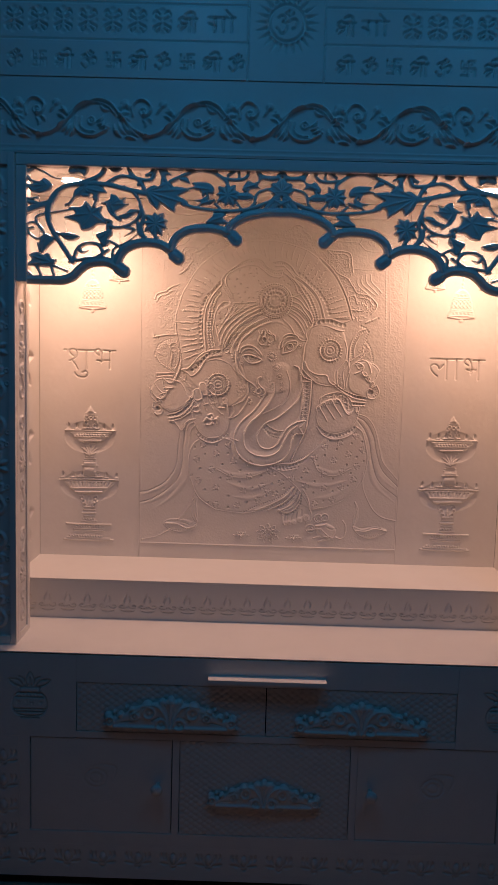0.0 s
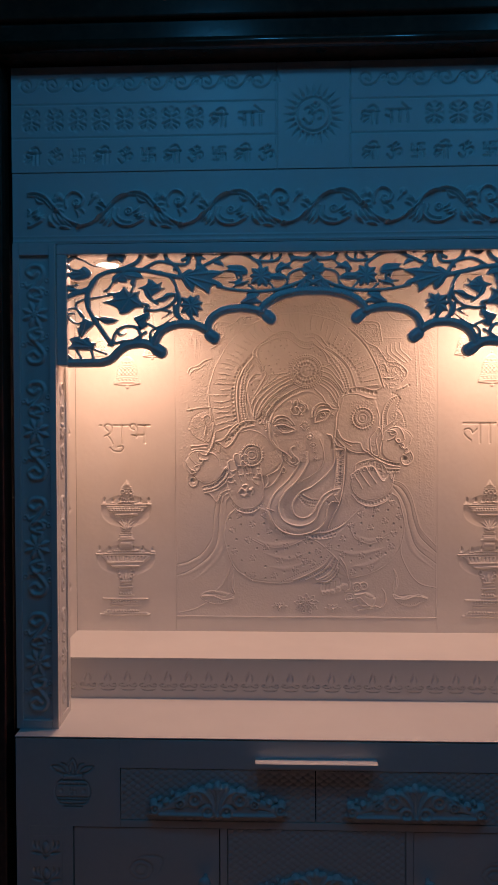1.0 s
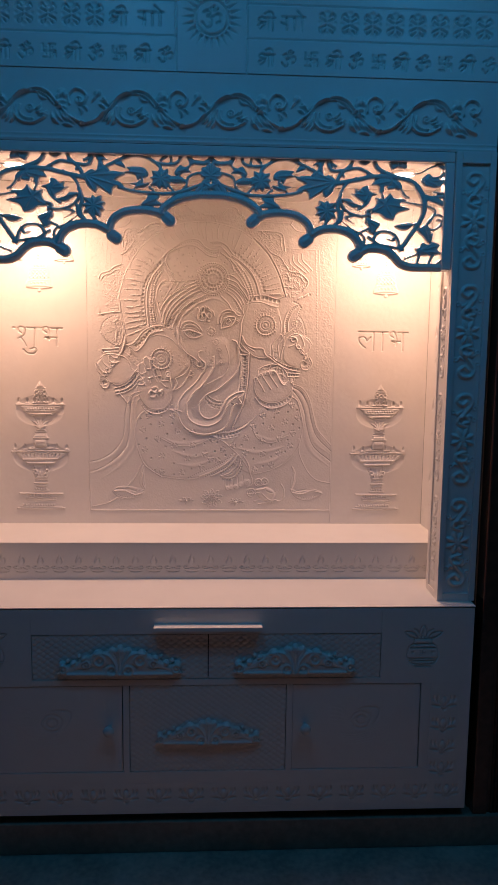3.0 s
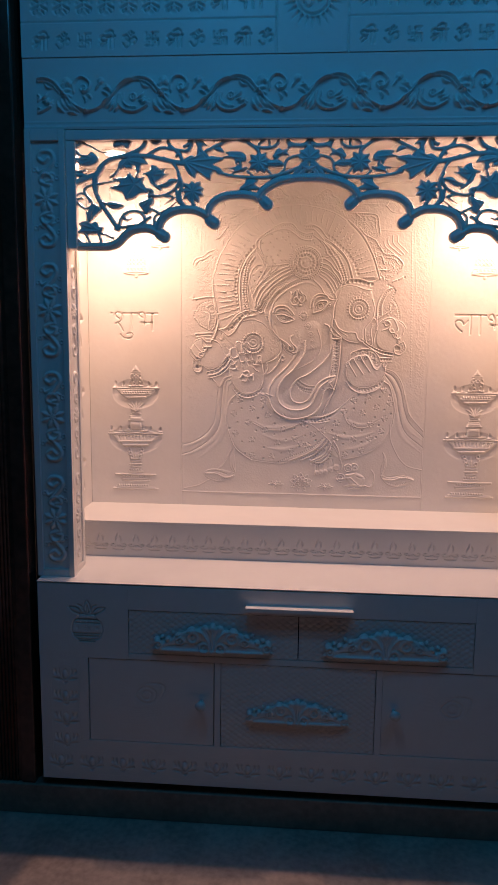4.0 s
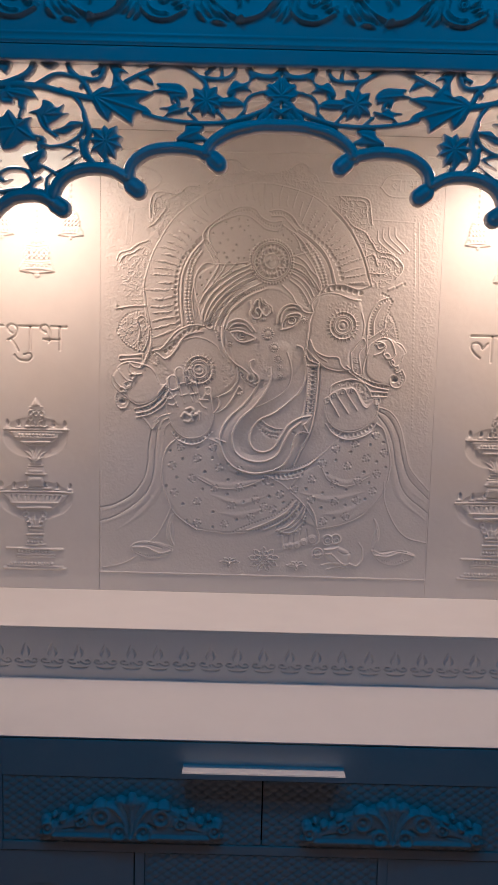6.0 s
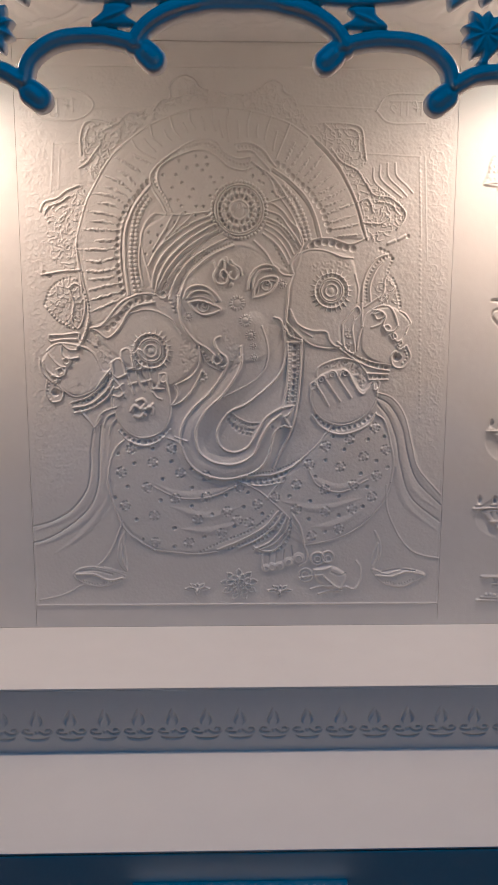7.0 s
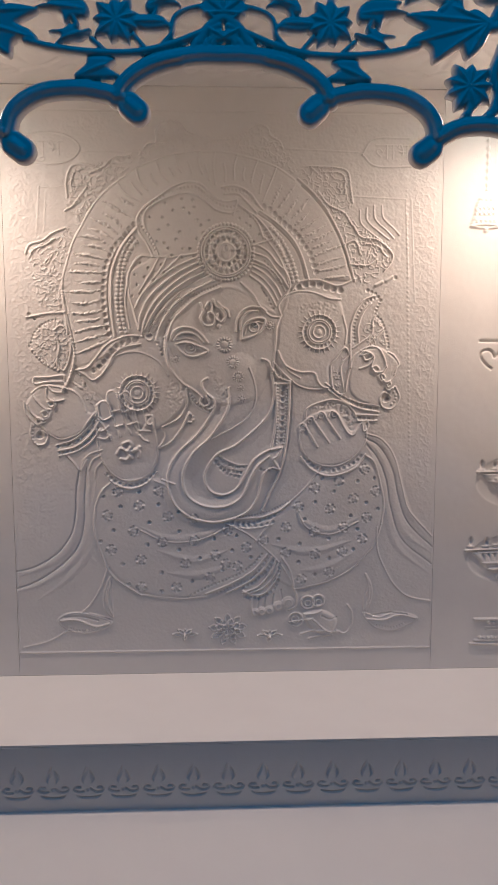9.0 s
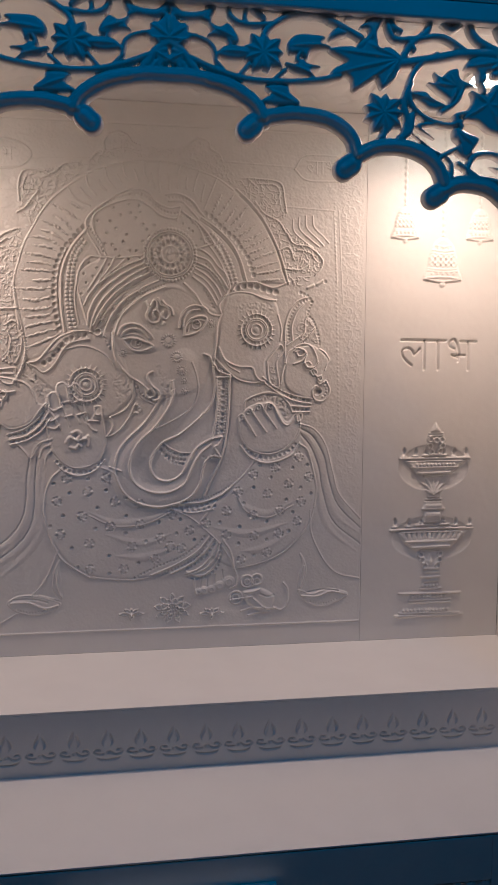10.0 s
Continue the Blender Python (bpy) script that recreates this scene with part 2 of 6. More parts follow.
        sizes = np.concatenate([np.full(len(quads), 4), [len(r) for r in rim], [4]])
        data = bpy.data.meshes.new(name)
        data.vertices.add(len(co))
        data.vertices.foreach_set("co", co.ravel())
        data.loops.add(len(loops))
        data.loops.foreach_set("vertex_index", loops.astype(np.int32))
        data.polygons.add(len(sizes))
        data.polygons.foreach_set("loop_start", np.concatenate([[0], np.cumsum(sizes)[:-1]]).astype(np.int32))
        data.update(calc_edges=True)
        smooth = np.ones(len(sizes), bool)
        smooth[-5:] = False
        data.polygons.foreach_set("use_smooth", smooth)
        data.validate()
        return data


class Fret(Sheet):
    """A sheet cut through along its outlines; h holds the distance to the nearest edge, below nought inside."""

    def stem(self, pts, wide, taper=0, closed=False):
        p = curve_points(pts, closed, max(1.5, self.res * 1.5))
        s = np.linspace(0, 1, len(p))
        k = np.ones(len(p)) if not taper else (1 - 0.85 * s if taper == 1 else 0.1 + 0.9 * np.sin(np.pi * s ** 0.8))
        w, d = self.reach(p, wide / 2 + 14, wide / 2 * k)
        self.h[w] = np.minimum(self.h[w], d)
        return self

    def blade(self, pts, smooth=True):
        w, d, odd = self.inside(pts, smooth)
        self.h[w] = np.minimum(self.h[w], np.where(odd, -d, d))
        return self

    def dot(self, u, v, r):
        w = self.window(u - r - 14, u + r + 14, v - r - 14, v + r + 14)
        d = np.hypot(self.u[w[1]][None, :] - u, self.v[w[0]][:, None] - v) - r
        self.h[w] = np.minimum(self.h[w], d)
        return self

    def cut(self, name, thick=10.0, round_over=5.0, lift=None, whole=False):
        """The cut-out as a solid: rounded face to -y, flat back. whole: keeps only what hangs from the top edge."""
        f = self.h
        keep = np.minimum.reduce([f[:-1, :-1], f[1:, :-1], f[:-1, 1:], f[1:, 1:]]) < -0.15 * self.res
        gv, gu = np.gradient(f, self.res)
        n2 = np.maximum(0.25, gu ** 2 + gv ** 2)
        seed = keep & (self.v[:-1, None] > self.v[-1] - 8)
        for _ in range(4000):
            grown = seed.copy()
            grown[1:] |= seed[:-1]
            grown[:-1] |= seed[1:]
            grown[:, 1:] |= seed[:, :-1]
            grown[:, :-1] |= seed[:, 1:]
            grown &= keep
            if (grown == seed).all():
                break
            seed = grown
        keep = seed if whole else keep
        push = np.where(f > 0, np.minimum(f, 1.5 * self.res), 0)
        uu, vv = np.meshgrid(self.u, self.v)
        uu, vv = uu - push * gu / n2, vv - push * gv / n2
        x = np.clip(-f / round_over, 0, 1)
        front = -(thick * 0.45 + thick * 0.55 * np.sqrt(np.clip(1 - (1 - x) ** 2, 0, 1)))
        if lift is not None:
            front = front - np.where(f < 0, lift, 0)
        used = np.zeros(f.shape, bool)
        for a in (slice(None, -1), slice(1, None)):
            for b in (slice(None, -1), slice(1, None)):
                used[a, b] |= keep
        idx = np.full(f.shape, -1)
        m = int(used.sum())
        idx[used] = np.arange(m)
        co = np.vstack([np.stack([uu[used], front[used], vv[used]], -1), np.stack([uu[used], np.zeros(m), vv[used]], -1)]) / 1000
        q = np.stack([idx[:-1, :-1], idx[:-1, 1:], idx[1:, 1:], idx[1:, :-1]], -1)[keep]
        pad = np.pad(keep, 1)
        faces = [q, q[:, ::-1] + m]
        for dj, di, (a, b) in ((-1, 0, ((0, 0), (0, 1))), (1, 0, ((1, 1), (1, 0))), (0, -1, ((1, 0), (0, 0))), (0, 1, ((0, 1), (1, 1)))):
            open_side = keep & ~pad[1 + dj:1 + dj + keep.shape[0], 1 + di:1 + di + keep.shape[1]]
            j, i = np.nonzero(open_side)
            va, vb = idx[j + a[0], i + a[1]], idx[j + b[0], i + b[1]]
            faces.append(np.stack([vb, va, va + m, vb + m], -1))
        quads = np.vstack(faces)
        data = bpy.data.meshes.new(name)
        data.vertices.add(len(co))
        data.vertices.foreach_set("co", co.ravel())
        data.loops.add(quads.size)
        data.loops.foreach_set("vertex_index", quads.ravel().astype(np.int32))
        data.polygons.add(len(quads))
        data.polygons.foreach_set("loop_start", (np.arange(len(quads)) * 4).astype(np.int32))
        data.update(calc_edges=True)
        smooth = np.zeros(len(quads), bool)
        smooth[:len(q)] = True
        data.polygons.foreach_set("use_smooth", smooth)
        data.validate()
        return data


# ---- room ----
tagged(part("floor", box(-2.6, 2.6, -3.4, 0.9, -0.1, 0.021, 0), FLOOR), "speckled brown marble floor", "floor", kind="structure")
tagged(part("ceiling", box(-2.6, 2.6, -3.4, 0.9, 2.85, 2.95, 0), WALL), "plain painted ceiling with recessed lamps", "ceiling", kind="structure")
tagged(part("wall_south", box(-2.6, 2.6, -3.5, -3.4, 0, 2.85, 0), WALL), "plain painted wall behind the viewer", "wall", kind="structure")
tagged(part("wall_west", box(-2.7, -2.6, -3.5, 0.9, 0, 2.85, 0), WALL), "plain painted side wall", "wall", kind="structure")
tagged(part("wall_east", box(2.6, 2.7, -3.5, 0.9, 0, 2.85, 0), WALL), "plain painted side wall", "wall", kind="structure")
north = box(-2.6, -0.93, 0.0, 0.12, 0, 2.85, 0)
box(0.93, 2.6, 0.0, 0.12, 0, 2.85, 0, north)
box(-0.93, 0.93, 0.0, 0.12, 2.60, 2.85, 0, north)
tagged(part("wall_north", north, WALL), "painted wall with the opening of the shrine niche", "wall", kind="structure")
niche = box(-0.93, -0.81, 0.0, 0.62, 0, 2.6, 0)
box(0.81, 0.93, 0.0, 0.62, 0, 2.6, 0, niche)
box(-0.93, 0.93, 0.52, 0.62, 0, 2.6, 0, niche)
tagged(part("wall_niche", niche, WALL), "plain walls of the niche round the shrine", "wall", kind="structure")

# dark wooden frame round the niche
frame_thing = thing("wooden_frame", "dark polished wooden door frame round the shrine niche", "frame", (0, 0, 0), kind="structure")
for d in (-1, 1):
    x0, x1 = sorted((d * 0.782, d * 0.826))
    part("jamb", box(x0, x1, -0.036, 0.02, 0.117, 2.456, 0.004), WOOD, frame_thing)
    for k in range(7):
        reed = lathe([(0.0052, 0.117), (0.0052, 2.456)], 12)
        bmesh.ops.translate(reed, verts=reed.verts, vec=(d * (0.842 + k * 0.0106), -0.026, 0))
        part("reed", reed, WOOD, frame_thing, smooth=True)
    x0, x1 = sorted((d * 0.8265, d * 0.919))
    part("reed_backing", box(x0, x1, -0.026, 0.02, 0.117, 2.456, 0), WOOD, frame_thing)
    x0, x1 = sorted((d * 0.9195, d * 1.02))
    part("outer_jamb", box(x0, x1, -0.040, 0.02, 0.117, 2.456, 0.005), WOOD, frame_thing)
part("lintel", box(-0.93, 0.93, -0.065, 0.02, 2.4565, 2.60, 0.006), WOOD, frame_thing)
bead = lathe([(0.0135, -0.855), (0.0135, 0.855)], 28)
bmesh.ops.rotate(bead, verts=bead.verts, matrix=Matrix.Rotation(radians(90), 3, "Y"))
bmesh.ops.translate(bead, verts=bead.verts, vec=(0, -0.062, 2.4645))
part("rounded_edge", bead, WOOD, frame_thing, "", True)
part("moulding", box(-0.93, 0.93, -0.080, -0.0655, 2.52, 2.60, 0.005), WOOD, frame_thing)

for lx, ly in CEILING_LAMPS:
    lamp = thing("ceiling_lamp", "round recessed blue ceiling lamp with a white ring", "lamp", (lx, ly, 2.85), "ceiling lamps")
    part("ring", lathe([(0.085, -0.012), (0.11, -0.010), (0.112, 0.0), (0.085, 0.0)]), BRASS, lamp, smooth=False)
    part("lens", lathe([(0.080, -0.006), (0.0845, -0.005), (0.0845, 0.0)]), BLUE_LENS, lamp)

# ---- stone step and shrine carcass ----
tagged(part("stone_step", box(-1.25, 1.25, -0.042, 0.0, 0.0215, 0.1165, 0.003, box(-0.78, 0.78, 0.0, 0.5, 0.0215, 0.1165, 0)), STONE), "low brown stone step under the shrine and its frame", "step")
# the shaded gap under the cabinet is put into this plinth's dark colour
tagged(part("shadow_plinth", box(-0.74, 0.74, 0.0, 0.42, 0.1168, 0.1435, 0), DARK), "recessed plinth on the stone step, coloured near-black for the shade there", "plinth")


def block(*boxes):
    """Several boxes joined into one mesh, each (x0, x1, y0, y1, z0, z1)."""
    bm = bmesh.new()
    for b in boxes:
        box(*b, bevel=0.0008, bm=bm)
    return bm


def lotus(wide, tall):
    s = Sheet(-wide / 2, wide / 2, -tall / 2, tall / 2, 2.0)
    s.field([(-12, -6), (-9, 10), (0, 22), (9, 10), (12, -6), (0, -15)], -3.5, 3).disc(0, 2, 9.5, 7.0, 15)
    for d in (-1, 1):
        s.line([(d * 15, -3), (d * 20, 8), (d * 18, 22)], 9, -5.0, taper=2)
        s.line([(d * 25, -1), (d * 31, 9), (d * 31, 22)], 9, -5.0, taper=2)
        s.line([(d * 8, -14), (d * 22, -11), (d * 38, -8)], 10, -5.5, taper=2)
    s.line([(-9, -17), (0, -23), (9, -17)], 9, -5.0, taper=2)
    return s.mesh("lotus_carving", 4)


def swastik(s, u, v, r, wide, deep):
    s.line([(u - r, v), (u + r, v)], wide, deep).line([(u, v - r), (u, v + r)], wide, deep)
    s.line([(u, v + r), (u + r, v + r)], wide, deep).line([(u + r, v), (u + r, v - r)], wide, deep)
    s.line([(u, v - r), (u - r, v - r)], wide, deep).line([(u - r, v), (u - r, v + r)], wide, deep)
    for a in (-1, 1):
        for b in (-1, 1):
            s.disc(u + a * r / 2, v + b * r / 2, wide * 0.4, deep * 0.8)


def om(s, u, v, r, wide, deep):
    def stroke(*p):
        s.line([(u + a * r, v + b * r) for a, b in p], wide, deep)
    stroke((-0.8, 0.45), (-0.45, 0.65), (-0.15, 0.4), (-0.4, 0.05), (-0.05, -0.2), (-0.1, -0.75), (-0.55, -0.95), (-0.95, -0.45))
    stroke((-0.35, 0.05), (0.2, 0.1), (0.5, 0.35), (0.9, 0.2), (0.85, -0.35), (0.5, -0.5))
    stroke((-0.1, 0.85), (0.2, 0.6), (0.6, 0.85))
    s.disc(u + 0.22 * r, v + 1.0 * r, wide * 0.7, deep)


def shri(s, u, v, r, wide, deep):
    def stroke(*p):
        s.line([(u + a * r, v + b * r) for a, b in p], wide, deep)
    stroke((-0.2, 0.35), (1.0, 0.35))
    stroke((0.25, 0.35), (0.25, -0.95))
    stroke((0.75, 0.35), (0.75, -0.95))
    stroke((0.75, 0.35), (0.7, 0.85), (0.3, 1.0), (-0.15, 0.75))
    stroke((0.0, 0.25), (-0.5, 0.45), (-0.85, 0.15), (-0.5, -0.15), (-0.05, -0.1))
    stroke((-0.5, -0.15), (-0.9, -0.5))
    stroke((-0.1, -0.35), (-0.65, -0.8))


def pot(s, u, v):
    """An engraved water pot with leaves and a coconut."""
    def stroke(*p, **k):
        s.line([(u + a, v + b) for a, b in p], 4.8, -3.9, **k)
    stroke((-30, 22), (-44, 4), (-44, -18), (-28, -36), (28, -36), (44, -18), (44, 4), (30, 22), closed=True)
    for b, w in ((22, 26), (12, 36), (-20, 42), (-28, 36), (-44, 24)):
        stroke((-w, b), (w, b))
    stroke((-28, 38), (28, 38))
    stroke((-24, 38), (-26, 28), (-32, 22))
    stroke((24, 38), (26, 28), (32, 22))
    s.beads([(u - 26, v + 17), (u + 26, v + 17)], 9, 3, -1.6)
    for d in (-1, 1):
        s.disc(u + d * 29, v - 3, 5, -2)
        stroke((d * 14, 40), (d * 30, 58), (d * 54, 60), (d * 40, 46), (d * 18, 40))
        stroke((d * 6, 42), (d * 16, 62), (d * 28, 68))
    stroke((-12, 42), (-10, 62), (0, 80), (10, 62), (12, 42))
    stroke((-4, 42), (0, 66), (4, 42))
    swastik(s, u, v - 3, 8, 3, -1.8)


def lattice(s, pu, pv, wide, deep):
    uu, vv = np.meshgrid(s.u, s.v)
    for k in (uu / pu + vv / pv, uu / pu - vv / pv):
        d = np.abs((k % 1.0) - 0.5) * pu
        s.h += deep * np.clip(1 - np.abs(d - pu / 2) / wide, 0, 1)
        s.h += -deep * 0.35 * np.sin(np.pi * (k % 1.0))


# ---- base cabinet ----
FRONT = -0.015
cab = thing("base_cabinet", "white carved base cabinet with drawers and doors on the stone step", "cabinet", (0, -0.028, 0.1440))
cab.scale = (0.985, 1.0, 0.985)


def low(bm):
    bmesh.ops.translate(bm, verts=bm.verts, vec=(0, 0, -0.124))
    return bm


# near-black body, so the gaps round drawers and doors come out shaded
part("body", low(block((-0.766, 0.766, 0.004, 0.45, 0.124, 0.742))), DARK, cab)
rails = [(-0.766, 0.766, FRONT, 0.0035, 0.124, 0.144), (-0.648, 0.648, FRONT, 0.0035, 0.218, 0.2545),
         (-0.4972, 0.4972, FRONT, 0.0035, 0.5172, 0.535), (-0.4972, 0.4972, FRONT, 0.0035, 0.669, 0.742),
         (-0.2425, -0.2245, FRONT, 0.0035, 0.2545, 0.517), (0.2265, 0.2445, FRONT, 0.0035, 0.2545, 0.517)]
for d in (-1, 1):
    for a, b, z0, z1 in ((0.732, 0.766, 0.144, 0.517), (0.620, 0.6478, 0.2547, 0.517), (0.648, 0.732, 0.492, 0.517), (0.756, 0.766, 0.144, 0.218)):
        if (a, z1) != (0.756, 0.218):
            rails.append((min(d * a, d * b), max(d * a, d * b), FRONT, 0.0035, max(z0, 0.218), z1))
        else:
            rails.append((min(d * a, d * b), max(d * a, d * b), FRONT, 0.0035, z0, z1))
part("face_frame", low(block(*rails)), WHITE, cab)
row_lotus, side_lotus = lotus(94.5, 74), lotus(84, 68.5)
for k in range(16):
    part("lotus_carving", row_lotus, WHITE, cab).location = ((k - 7.5) * 0.0945, FRONT, 0.181 - 0.124)
for d in (-1, 1):
    for k in range(4):
        part("lotus_carving", side_lotus, WHITE, cab).location = (d * 0.690, FRONT, 0.25225 + k * 0.0685 - 0.124)
    s = Sheet(497.5, 766, 517, 742, 1.8) if d > 0 else Sheet(-766, -497.5, 517, 742, 1.8)
    pot(s, d * 620, 612)
    part("pot_carving_panel", s.mesh("pot_carving_panel", 18), WHITE, cab, "white panel engraved with a water pot").location = (0, FRONT, -0.124)


def crest():
    """The scrolled drawer pull: a raised cresting of leaves over a bar."""
    f = Fret(-180, 180, -50, 50, 1.8, 50.0)
    lift = Sheet(-180, 180, -50, 50, 1.8)
    f.stem([(-150, -36), (150, -36)], 16)
    f.blade([(-172, -30), (-165, -8), (-140, -14), (-110, 4), (-70, 22), (-30, 28), (0, 40), (30, 28), (70, 22), (110, 4), (140, -14), (165, -8), (172, -30), (150, -42), (-150, -42)])
    for d in (-1, 1):
        for u, v, r in ((62, 18, 15), (100, 4, 11), (132, -8, 9), (166, -12, 11), (22, 28, 11), (150, 0, 5), (118, 14, 5)):
            f.dot(d * u, v, r)
        for u, v, r in ((58, 4, 15), (24, -26, 13), (96, -8, 10), (162, -22, 11)):
            lift.ring(d * u, v, r, 8, 5).disc(d * u, v, 5, 4)
        lift.line([(d * 6, -30), (d * 16, 0), (d * 40, 24), (d * 80, 20), (d * 120, 2), (d * 150, -12)], 9, 5)
        lift.line([(d * 70, -14), (d * 100, -20), (d * 140, -26)], 8, -4, taper=2)
        lift.line([(d * 34, -10), (d * 48, -18)], 8, -4)
        lift.line([(d * 78, 8), (d * 112, -10)], 5, -3, taper=2)
        lift.line([(d * 4, -30), (d * 8, 5), (d * 18, 26)], 4, -3)
    f.dot(0, 38, 9)
    lift.disc(0, 34, 10, 6).line([(0, -38), (0, 24)], 8, 5)
    lift.line([(-150, -37), (150, -37)], 12, 5)
    return f.cut("pull", 15, 8, lift.h)


CREST = crest()


def drawer(x0, x1, z0, z1, scale, pull_z):
    w, h = (x1 - x0) * 1000, (z1 - z0) * 1000
    s = Sheet(-w / 2, w / 2, -h / 2, h / 2, 2.4)
    lattice(s, 24, 17, 3.2, -1.9)
    ob = part("drawer", s.mesh("drawer", 14), WHITE, cab, "white drawer front carved with a diamond lattice")
    ob.location = ((x0 + x1) / 2, FRONT + 0.002, (z0 + z1) / 2 - 0.124)
    p = part("pull", CREST, WHITE, ob, "scrolled white cresting pull")
    p.scale = (scale, scale, scale)
    p.location = (0, 0.001, pull_z - (z0 + z1) / 2)


drawer(-0.4955, -0.0015, 0.537, 0.667, 0.98, 0.594)
drawer(0.0015, 0.4955, 0.537, 0.667, 0.98, 0.594)
drawer(-0.2225, 0.2245, 0.2565, 0.515, 0.84, 0.378)
for d in (-1, 1):
    w, h = 371, 258
    s = Sheet(-w / 2, w / 2, -h / 2, h / 2, 2.5)
    ku, kv = -d * -15, 20
    for r in (14, 27):
        s.line([(ku - r * 1.15, kv), (ku - r * 0.2, kv + r * 0.95), (ku + r * 1.0, kv + r * 0.45), (ku + r * 0.75, kv - r * 0.7), (ku - r * 0.4, kv - r * 0.85)], 6, -2.6, closed=True)
    s.line([(ku - 30, kv + 22), (ku + 10, kv + 38), (ku + 52, kv + 32), (ku + 46, kv - 2), (ku + 16, kv - 34)], 6, -2.4, taper=2)
    for k in range(5):
        s.line([(ku - 90 + k * 9, kv - 34 - k * 9), (ku - 20, kv - 44 - k * 7), (ku + 60, kv - 26 - k * 8)], 5, -0.9, taper=2)
        s.line([(ku - 100, kv + 46 - k * 14), (ku - 60, kv + 36 - k * 11), (ku - 42, kv + 12 - k * 5)], 5, -0.8, taper=2)
    ob = part("door", s.mesh("door", 14), WHITE, cab, "white cabinet door carved like a wood knot")
    ob.location = (d * 0.431, FRONT + 0.002, 0.3855 - 0.124)
    knob = part("knob", lathe([(0.006, 0.0), (0.0065, 0.012), (0.013, 0.020), (0.016, 0.027), (0.013, 0.033), (0.004, 0.036)], 20), WHITE, ob, "small round white knob", True)
    knob.rotation_euler = (radians(90), 0, 0)
    knob.location = (-d * 0.151, 0.0, 0.008)

tray = thing("pull_out_tray", "thin white pull-out tray under the counter edge", "tray", (0, -0.043, 0.707))
part("board", box(-0.150, 0.150, -0.027, 0.0, -0.004, 0.004, 0.001), WHITE, tray)
part("lip", box(-0.150, 0.150, -0.030, -0.0275, -0.007, 0.004, 0.0008), WHITE, tray)

# ---- counter and shelf ----
slab = box(-0.757, 0.757, -0.0432, 0.45, 0.7555, 0.7585, 0.001)
for v in slab.verts:
    v.co.z += max(0.0, v.co.y + 0.043) * 0.052
tagged(part("countertop", slab, WHITE), "smooth white counter slab on the base cabinet", "countertop")
shelf = thing("step_shelf", "raised white shelf with a riser of engraved oil lamps", "shelf", (0, 0.172, 0.7705))
part("core", box(-0.735, 0.735, 0.009, 0.252, 0.0, 0.1095, 0), WHITE, shelf)
part("top_slab", box(-0.735, 0.735, 0.0005, 0.253, 0.1098, 0.1140, 0.001), WHITE, shelf)
s = Sheet(-28.75, 28.75, -4, 109.5, 1.5)
s.line([(0, 77), (-4, 64), (-7.5, 54), (-6, 47)], 7.5, -4.4, taper=2).line([(4, 71), (8, 60), (9, 53), (6, 47)], 7.0, -4.4, taper=2)
s.disc(1, 36, 3.2, -2.2)
s.line([(-6, 33), (-14, 32.5), (-22, 36), (-18, 41), (-12, 40)], 3.9, -3.4).line([(5, 38), (13, 32.5), (22, 32.5), (26, 37), (22, 41), (17, 40)], 3.9, -3.4)
s.field([(-20, 28), (-8, 25), (12, 25), (24, 28), (14, 20.5), (-9, 20.5)], -5.0, 3.6)
motif = s.mesh("oil_lamp_carving", 8)
for k in range(25):
    part("oil_lamp_carving", motif, CARVED, shelf).location = ((k - 12) * 0.0575, 0, 0)
for d in (-1, 1):
    part("riser_end", box(min(d * 0.71875, d * 0.735), max(d * 0.71875, d * 0.735), 0, 0.0085, -0.004, 0.1095, 0), CARVED, shelf)

# ---- carved back ----
back = thing("back_panel", "white carved back panel behind the shelf", "panel", (0, 0.425, 0))
part("backing", box(-0.7345, 0.7345, 0.0085, 0.022, 0.8855, 2.012, 0), WHITE, back)


